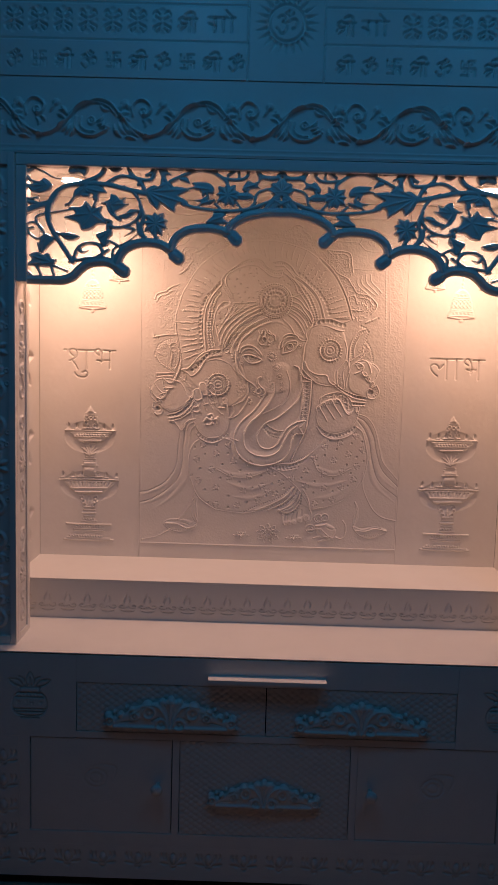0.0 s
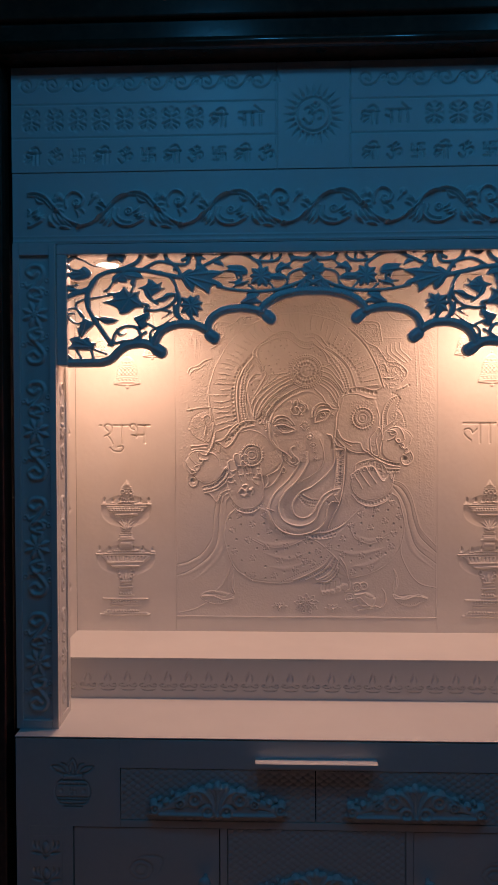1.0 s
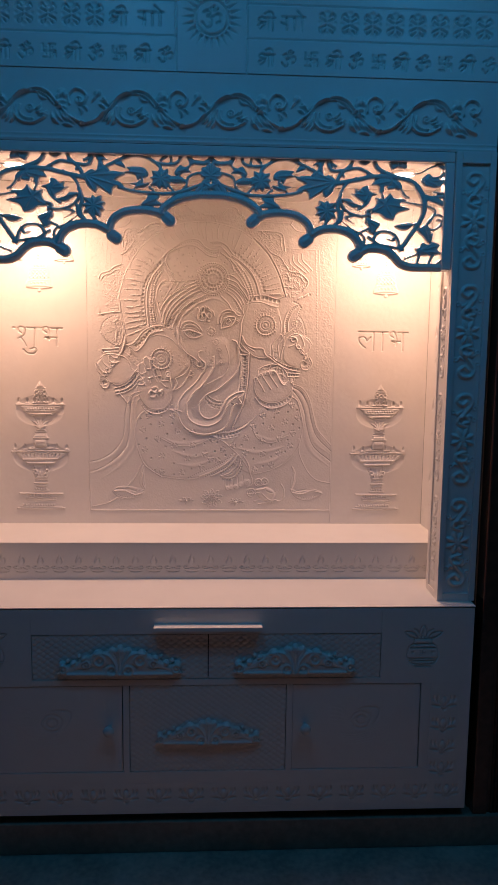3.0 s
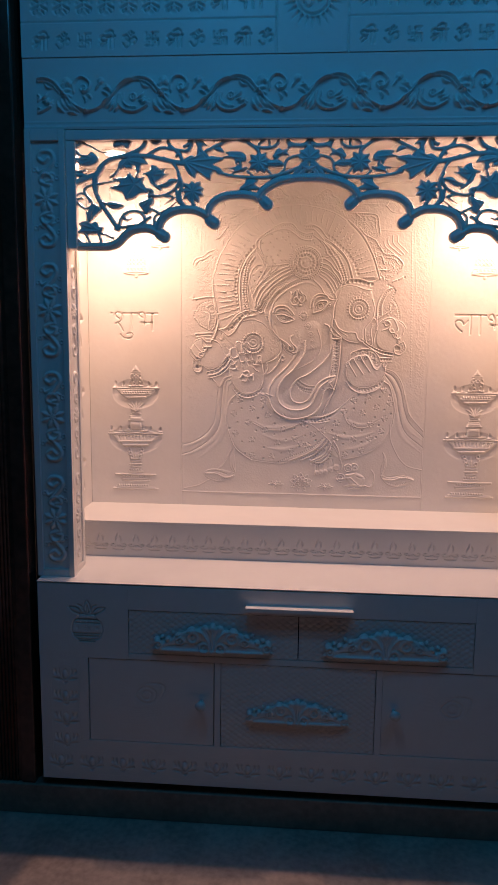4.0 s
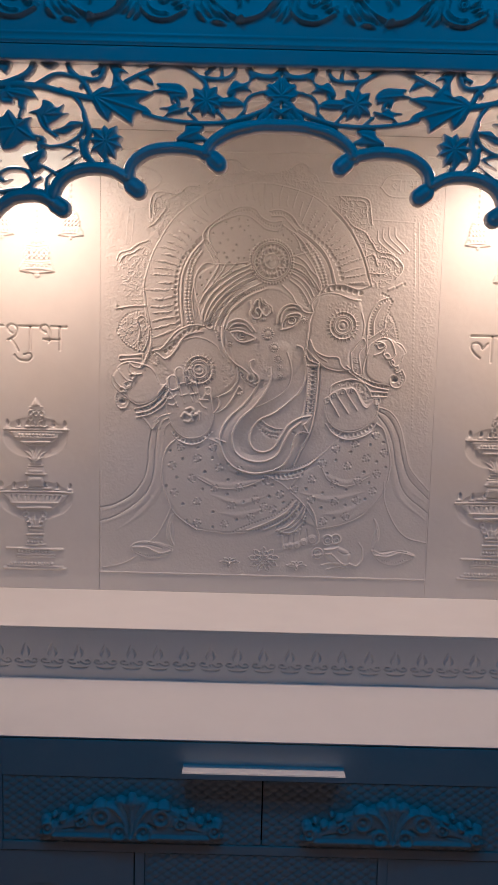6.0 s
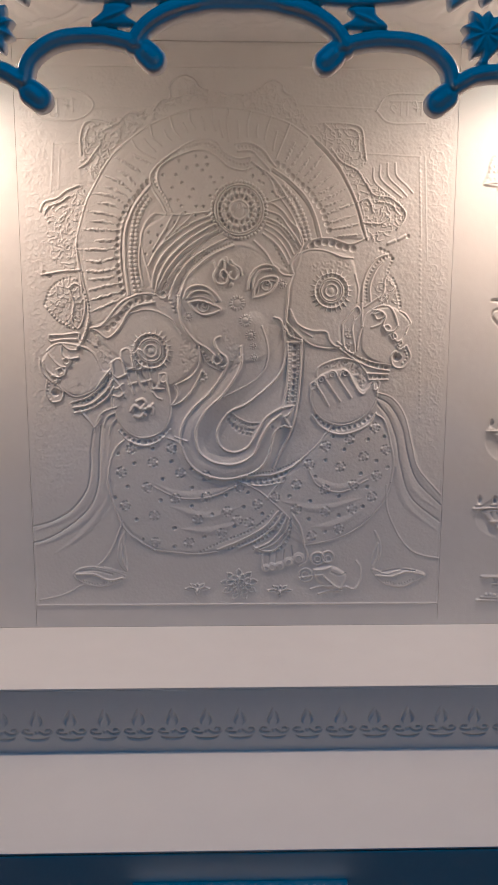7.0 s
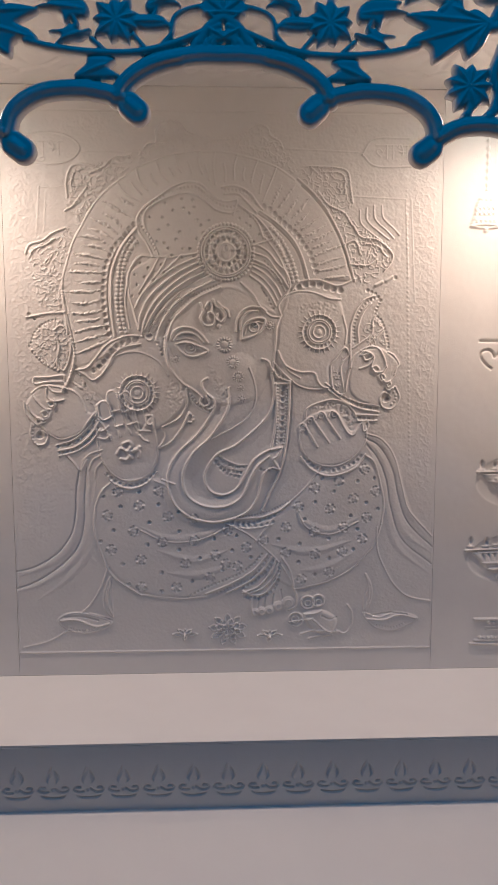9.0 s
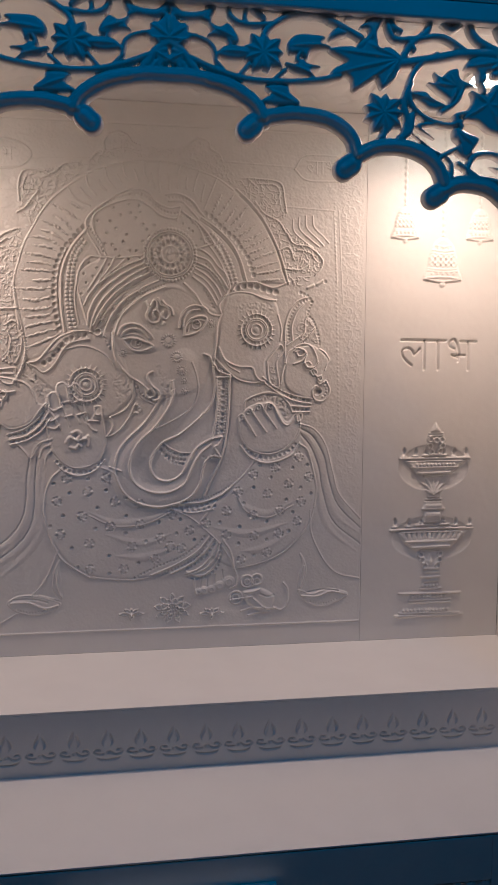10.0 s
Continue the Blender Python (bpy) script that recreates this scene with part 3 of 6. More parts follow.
def bell(s, u, v, r, top):
    """A hanging bell in relief, its rim at v, with a chain up to top."""
    s.field([(u - r * 0.98, v + r * 0.06), (u - r * 0.88, v + r * 0.7), (u - r * 0.78, v + r * 1.3), (u - r * 0.52, v + r * 1.95), (u, v + r * 2.28), (u + r * 0.52, v + r * 1.95), (u + r * 0.78, v + r * 1.3), (u + r * 0.88, v + r * 0.7), (u + r * 0.98, v + r * 0.06)], 2.8, 6)
    s.line([(u - r * 1.03, v + r * 0.06), (u, v - r * 0.04), (u + r * 1.03, v + r * 0.06)], 4.4, 2.8)
    s.line([(u - r * 1.03, v + r * 0.10), (u, v + r * 0.2), (u + r * 1.03, v + r * 0.10)], 3.4, 1.6)
    for b, w in ((0.52, 0.88), (0.64, 0.86), (1.45, 0.68), (1.6, 0.62), (1.85, 0.46)):
        s.line([(u - r * w, v + r * b), (u, v + r * (b - 0.06)), (u + r * w, v + r * b)], 3.8, 1.4)
    for k in range(5):
        c = u + (k - 2) * r * 0.3
        s.disc(c, v + r * 0.36, 3.2, 1.4)
        for b in (0.88, 1.2):
            s.line([(c - r * 0.15, v + r * b), (c, v + r * (b + 0.14)), (c + r * 0.15, v + r * b)], 3.6, 1.5)
            s.line([(c - r * 0.15, v + r * b), (c, v + r * (b - 0.14)), (c + r * 0.15, v + r * b)], 3.6, 1.2)
        if abs(k - 2) < 2:
            s.disc(c, v + r * 1.72, 2.8, 1.2)
    s.disc(u, v - r * 0.2, r * 0.16, 2.4).field([(u - 5, v + r * 2.3), (u, v + r * 2.3 + 10), (u + 5, v + r * 2.3)], 2.0, 3, smooth=False)
    for k in range(30):
        w = v + r * 2.45 + 8 + k * 13.5
        if w < top:
            s.disc(u, w, 3.6, 2.0, 4.6).line([(u, w + 4), (u, w + 9)], 2.6, 0.8)


def lamp(s, u):
    """The tall two-tiered oil lamp in relief, on a dished ground behind each bowl."""
    def at(p):
        return [(u + a, b) for a, b in p]

    def bar(*p):
        s.line(at(p), 4.6, 3.2)

    def strong(*p):
        s.line(at(p), 5.4, 4.4)

    def body(*p):
        s.field(at(p), 4.4, 6, smooth=False)

    def petal(*p):
        s.line(at(p), 7, 4.2, taper=2)

    def flame(p, q):
        s.line(at((p, ((p[0] + q[0]) / 2 + 1, (p[1] + q[1]) / 2), q)), 11, -5.0, taper=2)
        s.line(at(((q[0] - 6, q[1] - 2), (q[0] + 6, q[1] - 2))), 4.4, 2.4)

    def rings(*p):
        for a, b in at(p):
            s.ring(a, b, 5.6, 4.4, 3.8)

    def pearls(*p):
        s.beads(at(p), 8.5, 3.6, 3.2)

    def flutes(p, q):
        for k in range(11):
            a = p[0] + (q[0] - p[0]) * k / 10
            s.line([(u + a, p[1] + 5), (u + a * 0.9, p[1] - 9)], 8, -3.6, taper=1)

    for v, rx, ry in ((1270, 80, 52), (1112, 92, 50)):
        s.disc(u, v, rx, -4.0, ry)
    body((2, 1371), (-11, 1347), (17, 1348))
    bar((-12, 1345), (19, 1346))
    bar((-13, 1340), (20, 1341))
    rings((-9, 1332), (4, 1330), (17, 1331))
    rings((-10, 1317), (18, 1318))
    rings((-6, 1304), (15, 1305))
    bar((-21, 1297), (28, 1298))
    flame((-69, 1315), (-69, 1296))
    flame((-42, 1314), (-42, 1297))
    flame((-19, 1312), (-19, 1298))
    flame((21, 1313), (21, 1299))
    flame((46, 1314), (46, 1296))
    flame((73, 1314), (74, 1295))
    strong((-77, 1290), (2, 1290), (82, 1291))
    bar((-60, 1284), (65, 1285))
    body((-70, 1286), (-42, 1261), (-28, 1252), (40, 1254), (61, 1272), (77, 1287))
    pearls((-39, 1276), (49, 1277))
    bar((-52, 1270), (58, 1271))
    strong((-36, 1258), (37, 1259))
    bar((-20, 1251), (24, 1251))
    petal((2, 1208), (-14, 1228), (-28, 1236))
    petal((2, 1208), (17, 1228), (30, 1236))
    petal((2, 1208), (-13, 1218), (-19, 1221))
    petal((2, 1208), (16, 1219), (22, 1222))
    petal((2, 1208), (-7, 1230), (-17, 1246))
    petal((2, 1208), (9, 1230), (18, 1245))
    petal((2, 1210), (1, 1230), (1, 1245))
    bar((-11, 1205), (15, 1205))
    bar((-16, 1199), (19, 1200))
    bar((-19, 1193), (19, 1193))
    body((-19, 1192), (21, 1192), (26, 1178), (-23, 1178))
    strong((-23, 1178), (26, 1178))
    body((-18, 1173), (19, 1173), (24, 1148), (-25, 1147))
    bar((-28, 1147), (28, 1149))
    bar((-39, 1141), (40, 1142))
    flame((-86, 1159), (-86, 1140))
    flame((-54, 1158), (-54, 1140))
    flame((-23, 1159), (-23, 1145))
    flame((23, 1159), (23, 1145))
    flame((53, 1158), (54, 1141))
    flame((86, 1156), (87, 1141))
    strong((-96, 1131), (-4, 1133), (94, 1133))
    bar((-71, 1126), (67, 1127))
    body((-84, 1127), (-58, 1097), (-37, 1084), (42, 1088), (67, 1107), (86, 1128))
    flutes((-61, 1117), (62, 1117))
    bar((-63, 1104), (57, 1106))
    strong((-47, 1092), (42, 1094))
    bar((-25, 1084), (21, 1085))
    rings((-25, 1074), (20, 1075))
    rings((-20, 1062), (19, 1063))
    rings((-15, 1050), (14, 1051))
    petal((-2, 1047), (-2, 1065), (-2, 1078))
    bar((-17, 1043), (17, 1043))
    bar((-17, 1035), (19, 1035))
    strong((-22, 1024), (20, 1025))
    bar((-16, 1014), (16, 1015))
    pearls((-19, 1005), (19, 1005))
    bar((-24, 997), (24, 998))
    strong((-73, 988), (-3, 987), (70, 987))
    pearls((-44, 981), (40, 980))
    bar((-50, 972), (47, 972))
    bar((-49, 967), (47, 966))
    pearls((-61, 949), (48, 949))
    bar((-72, 943), (68, 941))
    strong((-81, 937), (-1, 936), (76, 937))


def letters(s, u, v, k, strokes):
    for p in strokes:
        s.line([(u + a * k, v - b * k) for a, b in p], 6.6, -4.8)


LABH = [[(3, 0), (80, 0)], [(43, 0), (43, 48)], [(66, 0), (67, 48)], [(35, 14), (26, 24), (22, 17), (15, 13), (6, 16), (5, 25), (13, 35), (21, 41)],
        [(95, 13), (87, 9), (88, 1), (95, -2), (100, 5), (103, 16), (104, 26), (102, 34)], [(91, 23), (103, 28)], [(93, 24), (114, 24)], [(106, 1), (133, 1)], [(120, 1), (120, 48)]]
SHUBH = [[(4, 2), (7, 2)], [(19, 12), (14, 8), (13, 3), (18, 0), (25, 4), (25, 12), (21, 17), (13, 21)], [(18, 21), (23, 27), (27, 35)], [(28, 2), (54, 2)], [(43, 2), (43, 35)],
         [(22, 41), (28, 47), (40, 48), (45, 43), (42, 38), (35, 40)], [(64, 10), (58, 7), (58, 2), (64, 0), (69, 7), (70, 16), (68, 23)], [(61, 19), (70, 20)], [(65, 19), (82, 19)], [(72, 2), (92, 2)], [(83, 2), (83, 33)]]
for d in (-1, 1):
    s = Sheet(414.7, 735, 884.5, 2012, 1.8) if d > 0 else Sheet(-735, -414.7, 884.5, 2012, 1.8)
    u = d * 576
    bell(s, u - 77, 1762, 29, 1990)
    bell(s, u + 90, 1763, 29, 1990)
    bell(s, u + 8, 1675, 40, 1990)
    lamp(s, u)
    if d > 0:
        letters(s, 492, 1547, 1.3, LABH)
    else:
        letters(s, -665, 1548, 1.83, SHUBH)
    s.grain([(s.u[0], 886), (s.u[-1], 886), (s.u[-1], 2012), (s.u[0], 2012)], 0.05, 3, 8, smooth=False)
    part("side_relief", s.mesh("side_relief", 8), CARVED, back, "white panel carved with bells, a word and a tiered oil lamp")

relief = Sheet(-414, 414, 884.5, 2012, 1.15)
# stippled ground, plain under the figure
relief.grain([(-407, 1968), (407, 1968), (407, 1080), (300, 1200), (-280, 1200), (-407, 1120)], 0.10, 1.5, 3, smooth=False)
relief.grain([(-407, 1968), (407, 1968), (407, 1180), (-407, 1180)], 0.12, 5, 4, smooth=False)
relief.clear([(-300, 1540), (-282, 1715), (-226, 1812), (-156, 1864), (-77, 1890), (-8, 1894), (61, 1888), (140, 1850), (200, 1793), (232, 1717), (244, 1668), (251, 1590), (310, 1520), (320, 1440), (284, 1377), (309, 1242), (349, 1026), (161, 923), (-162, 917), (-323, 1016), (-265, 1235), (-252, 1383), (-378, 1371), (-386, 1454), (-302, 1496)])


def ridge(*p):
    relief.line(p, 4.7, 2.3)


def bold(*p):
    relief.line(p, 5.4, 3.3)


def fine(*p):
    relief.line(p, 4.0, 1.45)


def faint(*p):
    relief.line(p, 3.6, 0.6)


def thick(*p):
    relief.line(p, 8.0, 3.2)


def groove(*p):
    relief.line(p, 5.0, -1.9)


def fold(*p):
    relief.line(p, 20, 1.3, taper=2)


def rib(*p):
    """A ragged feather rib of the halo."""
    relief.line(p, 7.0, 1.7, taper=2)
    relief.rough(p, 8.5, 0.9)


def holes(gap, r, *p):
    relief.beads(p, gap, r * 0.98, -r * 0.5)


def dots(r, *p):
    for a, b in p:
        relief.disc(a, b, r * 1.3, 0.35).disc(a, b, r, -r * 0.8)


def star(a, b, r, n):
    """A rosette: a ring of petals round a boss."""
    relief.disc(a, b, r * 0.42, 2.0).rays(a, b, r * 0.5, r, n, max(3.0, r * 0.28), 2.1)


def flowers(*p):
    """Eight small drilled petals each, with a bead at the heart."""
    for k, (a, b) in enumerate(p):
        for m in range(9):
            t = m * math.tau / 9 + k
            relief.disc(a + 8.6 * math.cos(t), b + 8.6 * math.sin(t), 2.7, -1.9 if m % 3 else 1.2)
            relief.line([(a + 4 * math.cos(t), b + 4 * math.sin(t)), (a + 11 * math.cos(t), b + 11 * math.sin(t))], 2.6, 0.8, taper=2)
        relief.disc(a, b, 2.6, 0.8)


def ear_disc(a, b, r):
    """A round ear ornament with a rayed rim."""
    for k in (0.33, 0.56):
        relief.ring(a, b, r * k, 3.6, 1.9)
    relief.ring(a, b, r * 0.93, 3.8, 2.2).ring(a, b, r * 0.66, 3.4, 1.7).disc(a, b, r * 0.16, 1.6)
    for m in range(22):
        t = m * math.tau / 22
        relief.disc(a + r * 0.8 * math.cos(t), b + r * 0.8 * math.sin(t), 3.4, -1.2)
    relief.rays(a, b, r * 0.96, r * 1.22, 24, 4.4, 2.2, taper=1)


def jewel(a, b):
    """The round crest jewel: beaded rings round an oval stone."""
    relief.disc(a, b, 54, 2.4).ring(a, b, 46, 3.8, 2.4).ring(a, b, 42, 3.4, 1.8)
    for r, n, size, high in ((52, 46, 3.4, 2.4), (37, 24, 3.8, -2.8), (30, 22, 3.6, 2.4), (24, 14, 4.4, -3.0)):
        for m in range(n):
            t = m * math.tau / n
            relief.disc(a + r * math.cos(t), b + r * math.sin(t), size, high)
    relief.ring(a, b, 17, 3.6, 1.5).disc(a, b - 1, 9, 1.6, ry=12).disc(a, b + 7, 4, -1.8, ry=6)


def trunk(*p):
    """The rounded body of the trunk."""
    relief.line(p, 60, 4.5)


def toe(a, b, r):
    relief.disc(a, b, r, 2.6).ring(a, b - 1, r * 0.55, 2.6, 1.0)


def petals(a, b, r):
    """A flat flower with five pointed petals."""
    for t, k in ((1.57, 0.55), (0.75, 0.75), (0.02, 1.0), (3.12, 1.0), (2.4, 0.75), (4.6, 0.6)):
        q = (a + r * k * math.cos(t), b + r * k * 0.8 * math.sin(t))
        n = (-math.sin(t) * 3.4, math.cos(t) * 3.4)
        m = ((a + q[0]) / 2, (b + q[1]) / 2)
        relief.line([(a, b), (m[0] + n[0], m[1] + n[1]), q], 3.4, 2.0).line([(a, b), (m[0] - n[0], m[1] - n[1]), q], 3.4, 2.0)


def big_lotus(a, b, r):
    """An open lotus seen from above: three rounds of notched petals."""
    for k, n, turn in ((1.0, 9, 0.2), (0.68, 8, 0.5), (0.36, 6, 0.1)):
        for m in range(n):
            t = turn + m * math.tau / n
            c, s2 = math.cos(t), math.sin(t) * 0.85
            tip, base = (a + r * k * c, b + r * k * s2), (a + r * k * 0.35 * c, b + r * k * 0.35 * s2)
            mid = (a + r * k * 0.75 * c, b + r * k * 0.75 * s2)
            for d in (-1, 1):
                relief.line([base, (mid[0] - d * s2 * r * 0.16, mid[1] + d * c * r * 0.16), tip], 3.6, 1.7)


def leaf(*p):
    relief.field(p, 1.6, 4).line(p, 4.2, 1.8, closed=True)


# halo, its ribs and pearl bands
relief.field([(-306, 1635), (-307, 1657), (-298, 1691), (-285, 1730), (-269, 1759), (-253, 1787), (-230, 1816), (-200, 1841), (-164, 1865), (-127, 1881), (-93, 1891), (-59, 1895), (-10, 1896), (19, 1892), (58, 1883), (98, 1869), (127, 1850), (161, 1821), (186, 1793), (204, 1764), (219, 1735), (230, 1706), (237, 1682), (244, 1661), (179, 1661), (125, 1644), (2, 1713), (-162, 1557), (-286, 1497), (-287, 1537)], 1.8, 4.4)
ridge((-299, 1562), (-304, 1599), (-307, 1632), (-307, 1657), (-298, 1691), (-285, 1730), (-269, 1759), (-253, 1787), (-230, 1816), (-200, 1841), (-164, 1865), (-127, 1881), (-93, 1891), (-59, 1895), (-10, 1896), (19, 1892), (58, 1883), (98, 1869), (127, 1850), (142, 1838))
groove((134, 1845), (161, 1821), (186, 1793), (204, 1764), (219, 1735), (230, 1706), (237, 1682), (244, 1661))
ridge((138, 1849), (165, 1825), (190, 1796), (208, 1767), (223, 1737), (234, 1708), (241, 1684), (248, 1661))
ridge((-306, 1635), (-299, 1587), (-291, 1547), (-289, 1507), (-303, 1466), (-313, 1454))
rib((-304, 1599), (-263, 1599), (-226, 1607))
rib((-290, 1583), (-258, 1585), (-231, 1592))
rib((-295, 1561), (-259, 1570), (-226, 1577))
rib((-289, 1543), (-254, 1553), (-223, 1561))
rib((-283, 1523), (-249, 1537), (-216, 1552))
rib((-305, 1639), (-262, 1639), (-228, 1643))
rib((-295, 1619), (-263, 1617), (-230, 1625))
rib((-276, 1656), (-251, 1656), (-231, 1658))
rib((-300, 1676), (-261, 1676), (-229, 1674))
rib((-281, 1691), (-256, 1691), (-228, 1686))
rib((-291, 1709), (-255, 1706), (-222, 1698))
rib((-270, 1725), (-245, 1723), (-220, 1713))
rib((-278, 1741), (-244, 1739), (-214, 1724))
rib((-254, 1755), (-231, 1749), (-209, 1736))
rib((-254, 1776), (-224, 1763), (-199, 1744))
rib((-228, 1784), (-207, 1773), (-191, 1755))
rib((-234, 1809), (-208, 1795), (-172, 1774))
rib((-203, 1816), (-183, 1804), (-163, 1796))
fine((-199, 1839), (-186, 1820), (-156, 1804))
fine((-175, 1839), (-166, 1828), (-155, 1818))
fine((-164, 1864), (-158, 1842), (-144, 1827))
fine((-138, 1855), (-132, 1843), (-125, 1836))
fine((-127, 1880), (-120, 1857), (-106, 1840))
fine((-103, 1868), (-98, 1860), (-94, 1852))
fine((-91, 1890), (-88, 1871), (-80, 1859))
fine((-69, 1879), (-65, 1870), (-61, 1857))
fine((-48, 1894), (-48, 1873), (-41, 1856))
fine((-36, 1873), (-32, 1858), (-28, 1845))
fine((-18, 1895), (-21, 1870), (-17, 1837))
fine((-1, 1875), (1, 1860), (1, 1843))
fine((24, 1891), (18, 1870), (18, 1846))
fine((37, 1867), (35, 1856), (36, 1846))
fine((62, 1882), (55, 1863), (50, 1842))
fine((73, 1855), (68, 1836), (66, 1822))
fine((97, 1869), (88, 1846), (79, 1825), (72, 1808))
rib((108, 1838), (96, 1815), (87, 1797))
rib((133, 1838), (118, 1817), (104, 1798), (95, 1789))
rib((139, 1815), (124, 1793), (110, 1777))
rib((162, 1818), (143, 1793), (124, 1774))
rib((159, 1788), (142, 1771), (128, 1762))
rib((179, 1778), (155, 1762), (134, 1749))
rib((193, 1765), (167, 1750), (144, 1740))
rib((208, 1756), (177, 1740), (150, 1729))
rib((201, 1735), (178, 1726), (158, 1716))
rib((229, 1729), (193, 1717), (162, 1702))
rib((223, 1705), (193, 1696), (166, 1689))
rib((239, 1692), (203, 1683), (173, 1679))
rib((236, 1670), (208, 1667), (181, 1662))
holes(12.5, 5.2, (-170, 1764), (-181, 1753), (-193, 1737), (-208, 1722), (-217, 1704), (-225, 1686), (-228, 1666), (-230, 1641), (-230, 1617), (-227, 1591), (-220, 1551))
holes(12.5, 5.2, (73, 1798), (87, 1791), (101, 1776), (118, 1762), (136, 1747), (148, 1729), (160, 1714), (168, 1692), (177, 1665))
ridge((-163, 1759), (-189, 1729), (-205, 1700), (-214, 1671), (-216, 1636), (-215, 1597), (-210, 1555))
groove((-168, 1761), (-194, 1731), (-210, 1701), (-219, 1671), (-222, 1636), (-220, 1597), (-215, 1555))
relief.beads([(-173, 1739), (-190, 1715), (-198, 1690), (-203, 1656), (-205, 1617), (-200, 1572), (-195, 1555)], 8, 3.6, 2.4)
relief.beads([(-167, 1732), (-182, 1710), (-191, 1685), (-195, 1651), (-197, 1617), (-192, 1577), (-185, 1557)], 8, 3.6, 2.4)
fine((-158, 1705), (-175, 1687), (-185, 1656), (-189, 1617), (-182, 1572))
ridge((67, 1789), (98, 1768), (128, 1739), (146, 1706), (159, 1664))
groove((63, 1783), (94, 1762), (122, 1735), (141, 1704), (152, 1665))
relief.beads([(87, 1758), (105, 1739), (122, 1710), (133, 1681), (139, 1656)], 8, 3.6, 2.4)
relief.beads([(80, 1749), (97, 1730), (113, 1704), (125, 1675), (130, 1656)], 8, 3.6, 2.4)
fine((75, 1741), (94, 1717), (109, 1691), (121, 1654))
# turban, its folds and the round jewel
relief.field([(-138, 1707), (-161, 1751), (-165, 1772), (-156, 1789), (-118, 1818), (-74, 1840), (-54, 1840), (-28, 1820), (2, 1809), (27, 1816), (59, 1799), (99, 1751), (124, 1654), (100, 1595), (2, 1645), (-116, 1576), (-162, 1562), (-184, 1666)], 1.5, 5.5)
ridge((-136, 1707), (-147, 1729), (-161, 1751), (-165, 1772), (-156, 1789), (-140, 1803), (-118, 1818), (-98, 1831), (-74, 1840), (-54, 1840), (-39, 1833), (-28, 1820), (-15, 1811), (2, 1806), (22, 1809))
ridge((-126, 1709), (-137, 1734), (-148, 1753), (-152, 1772), (-145, 1791), (-123, 1805), (-99, 1815), (-74, 1821), (-54, 1817), (-34, 1804), (-15, 1790), (10, 1785), (26, 1790))
holes(7, 2.9, (-130, 1716), (-142, 1741), (-156, 1761), (-158, 1774), (-150, 1789), (-128, 1807), (-101, 1822), (-71, 1831), (-52, 1830), (-33, 1815), (-14, 1801), (6, 1795), (24, 1798))
ridge((-5, 1832), (15, 1835), (34, 1830), (51, 1818), (63, 1801), (72, 1792))
ridge((0, 1820), (25, 1820), (39, 1808), (59, 1787))
holes(7, 2.9, (-1, 1827), (20, 1827), (39, 1823), (53, 1808), (61, 1797))
ridge((28, 1799), (44, 1786), (61, 1768), (73, 1739))
ridge((39, 1791), (59, 1778), (79, 1757), (91, 1739))
holes(7, 2.8, (35, 1791), (52, 1780), (69, 1761), (83, 1739))
fine((24, 1809), (20, 1794), (16, 1782))
fine((-138, 1704), (-100, 1704), (-55, 1710))
fine((-136, 1704), (-160, 1705), (-175, 1689), (-184, 1666), (-182, 1636), (-173, 1602), (-164, 1567))
ridge((-50, 1704), (-90, 1687), (-130, 1661), (-156, 1636), (-171, 1609))
ridge((-49, 1695), (-85, 1677), (-118, 1654), (-146, 1626), (-161, 1595), (-165, 1569))
ridge((-46, 1686), (-80, 1667), (-108, 1646), (-135, 1619), (-152, 1587), (-160, 1555))
fine((-124, 1704), (-135, 1683), (-161, 1641))
fine((-108, 1706), (-120, 1683), (-149, 1646))
fine((-84, 1707), (-100, 1690), (-130, 1665))
ridge((-40, 1676), (-75, 1658), (-108, 1634), (-136, 1601), (-154, 1567))
groove((-36, 1671), (-70, 1652), (-104, 1628), (-131, 1596), (-149, 1562))
ridge((-22, 1661), (-60, 1642), (-96, 1616), (-121, 1581), (-134, 1547))
holes(6, 2.6, (-12, 1653), (-52, 1636), (-80, 1616), (-105, 1590), (-117, 1557), (-120, 1518))
ridge((-8, 1648), (-48, 1631), (-75, 1611), (-99, 1586), (-111, 1554), (-114, 1531))
star(-134, 1581, 9, 9)
star(-111, 1605, 9, 9)
star(-87, 1624, 8, 9)
star(-63, 1638, 8, 9)
ridge((51, 1713), (79, 1703), (95, 1683), (110, 1664), (120, 1647))
ridge((53, 1700), (79, 1688), (99, 1669), (114, 1642))
ridge((53, 1687), (75, 1674), (95, 1654), (106, 1633))
ridge((48, 1670), (70, 1654), (85, 1635), (97, 1613))
ridge((30, 1657), (53, 1635), (65, 1615), (85, 1595), (102, 1592))
ridge((50, 1724), (64, 1725), (84, 1712), (99, 1693), (115, 1677), (124, 1654), (116, 1635), (102, 1615), (107, 1595))
fine((53, 1693), (78, 1682), (97, 1662))
fine((51, 1678), (73, 1664), (90, 1644), (100, 1625))
ridge((54, 1726), (74, 1732), (91, 1737))
holes(9, 2.6, (74, 1696), (94, 1674), (110, 1649))
holes(9, 2.6, (70, 1647), (85, 1620), (95, 1602))
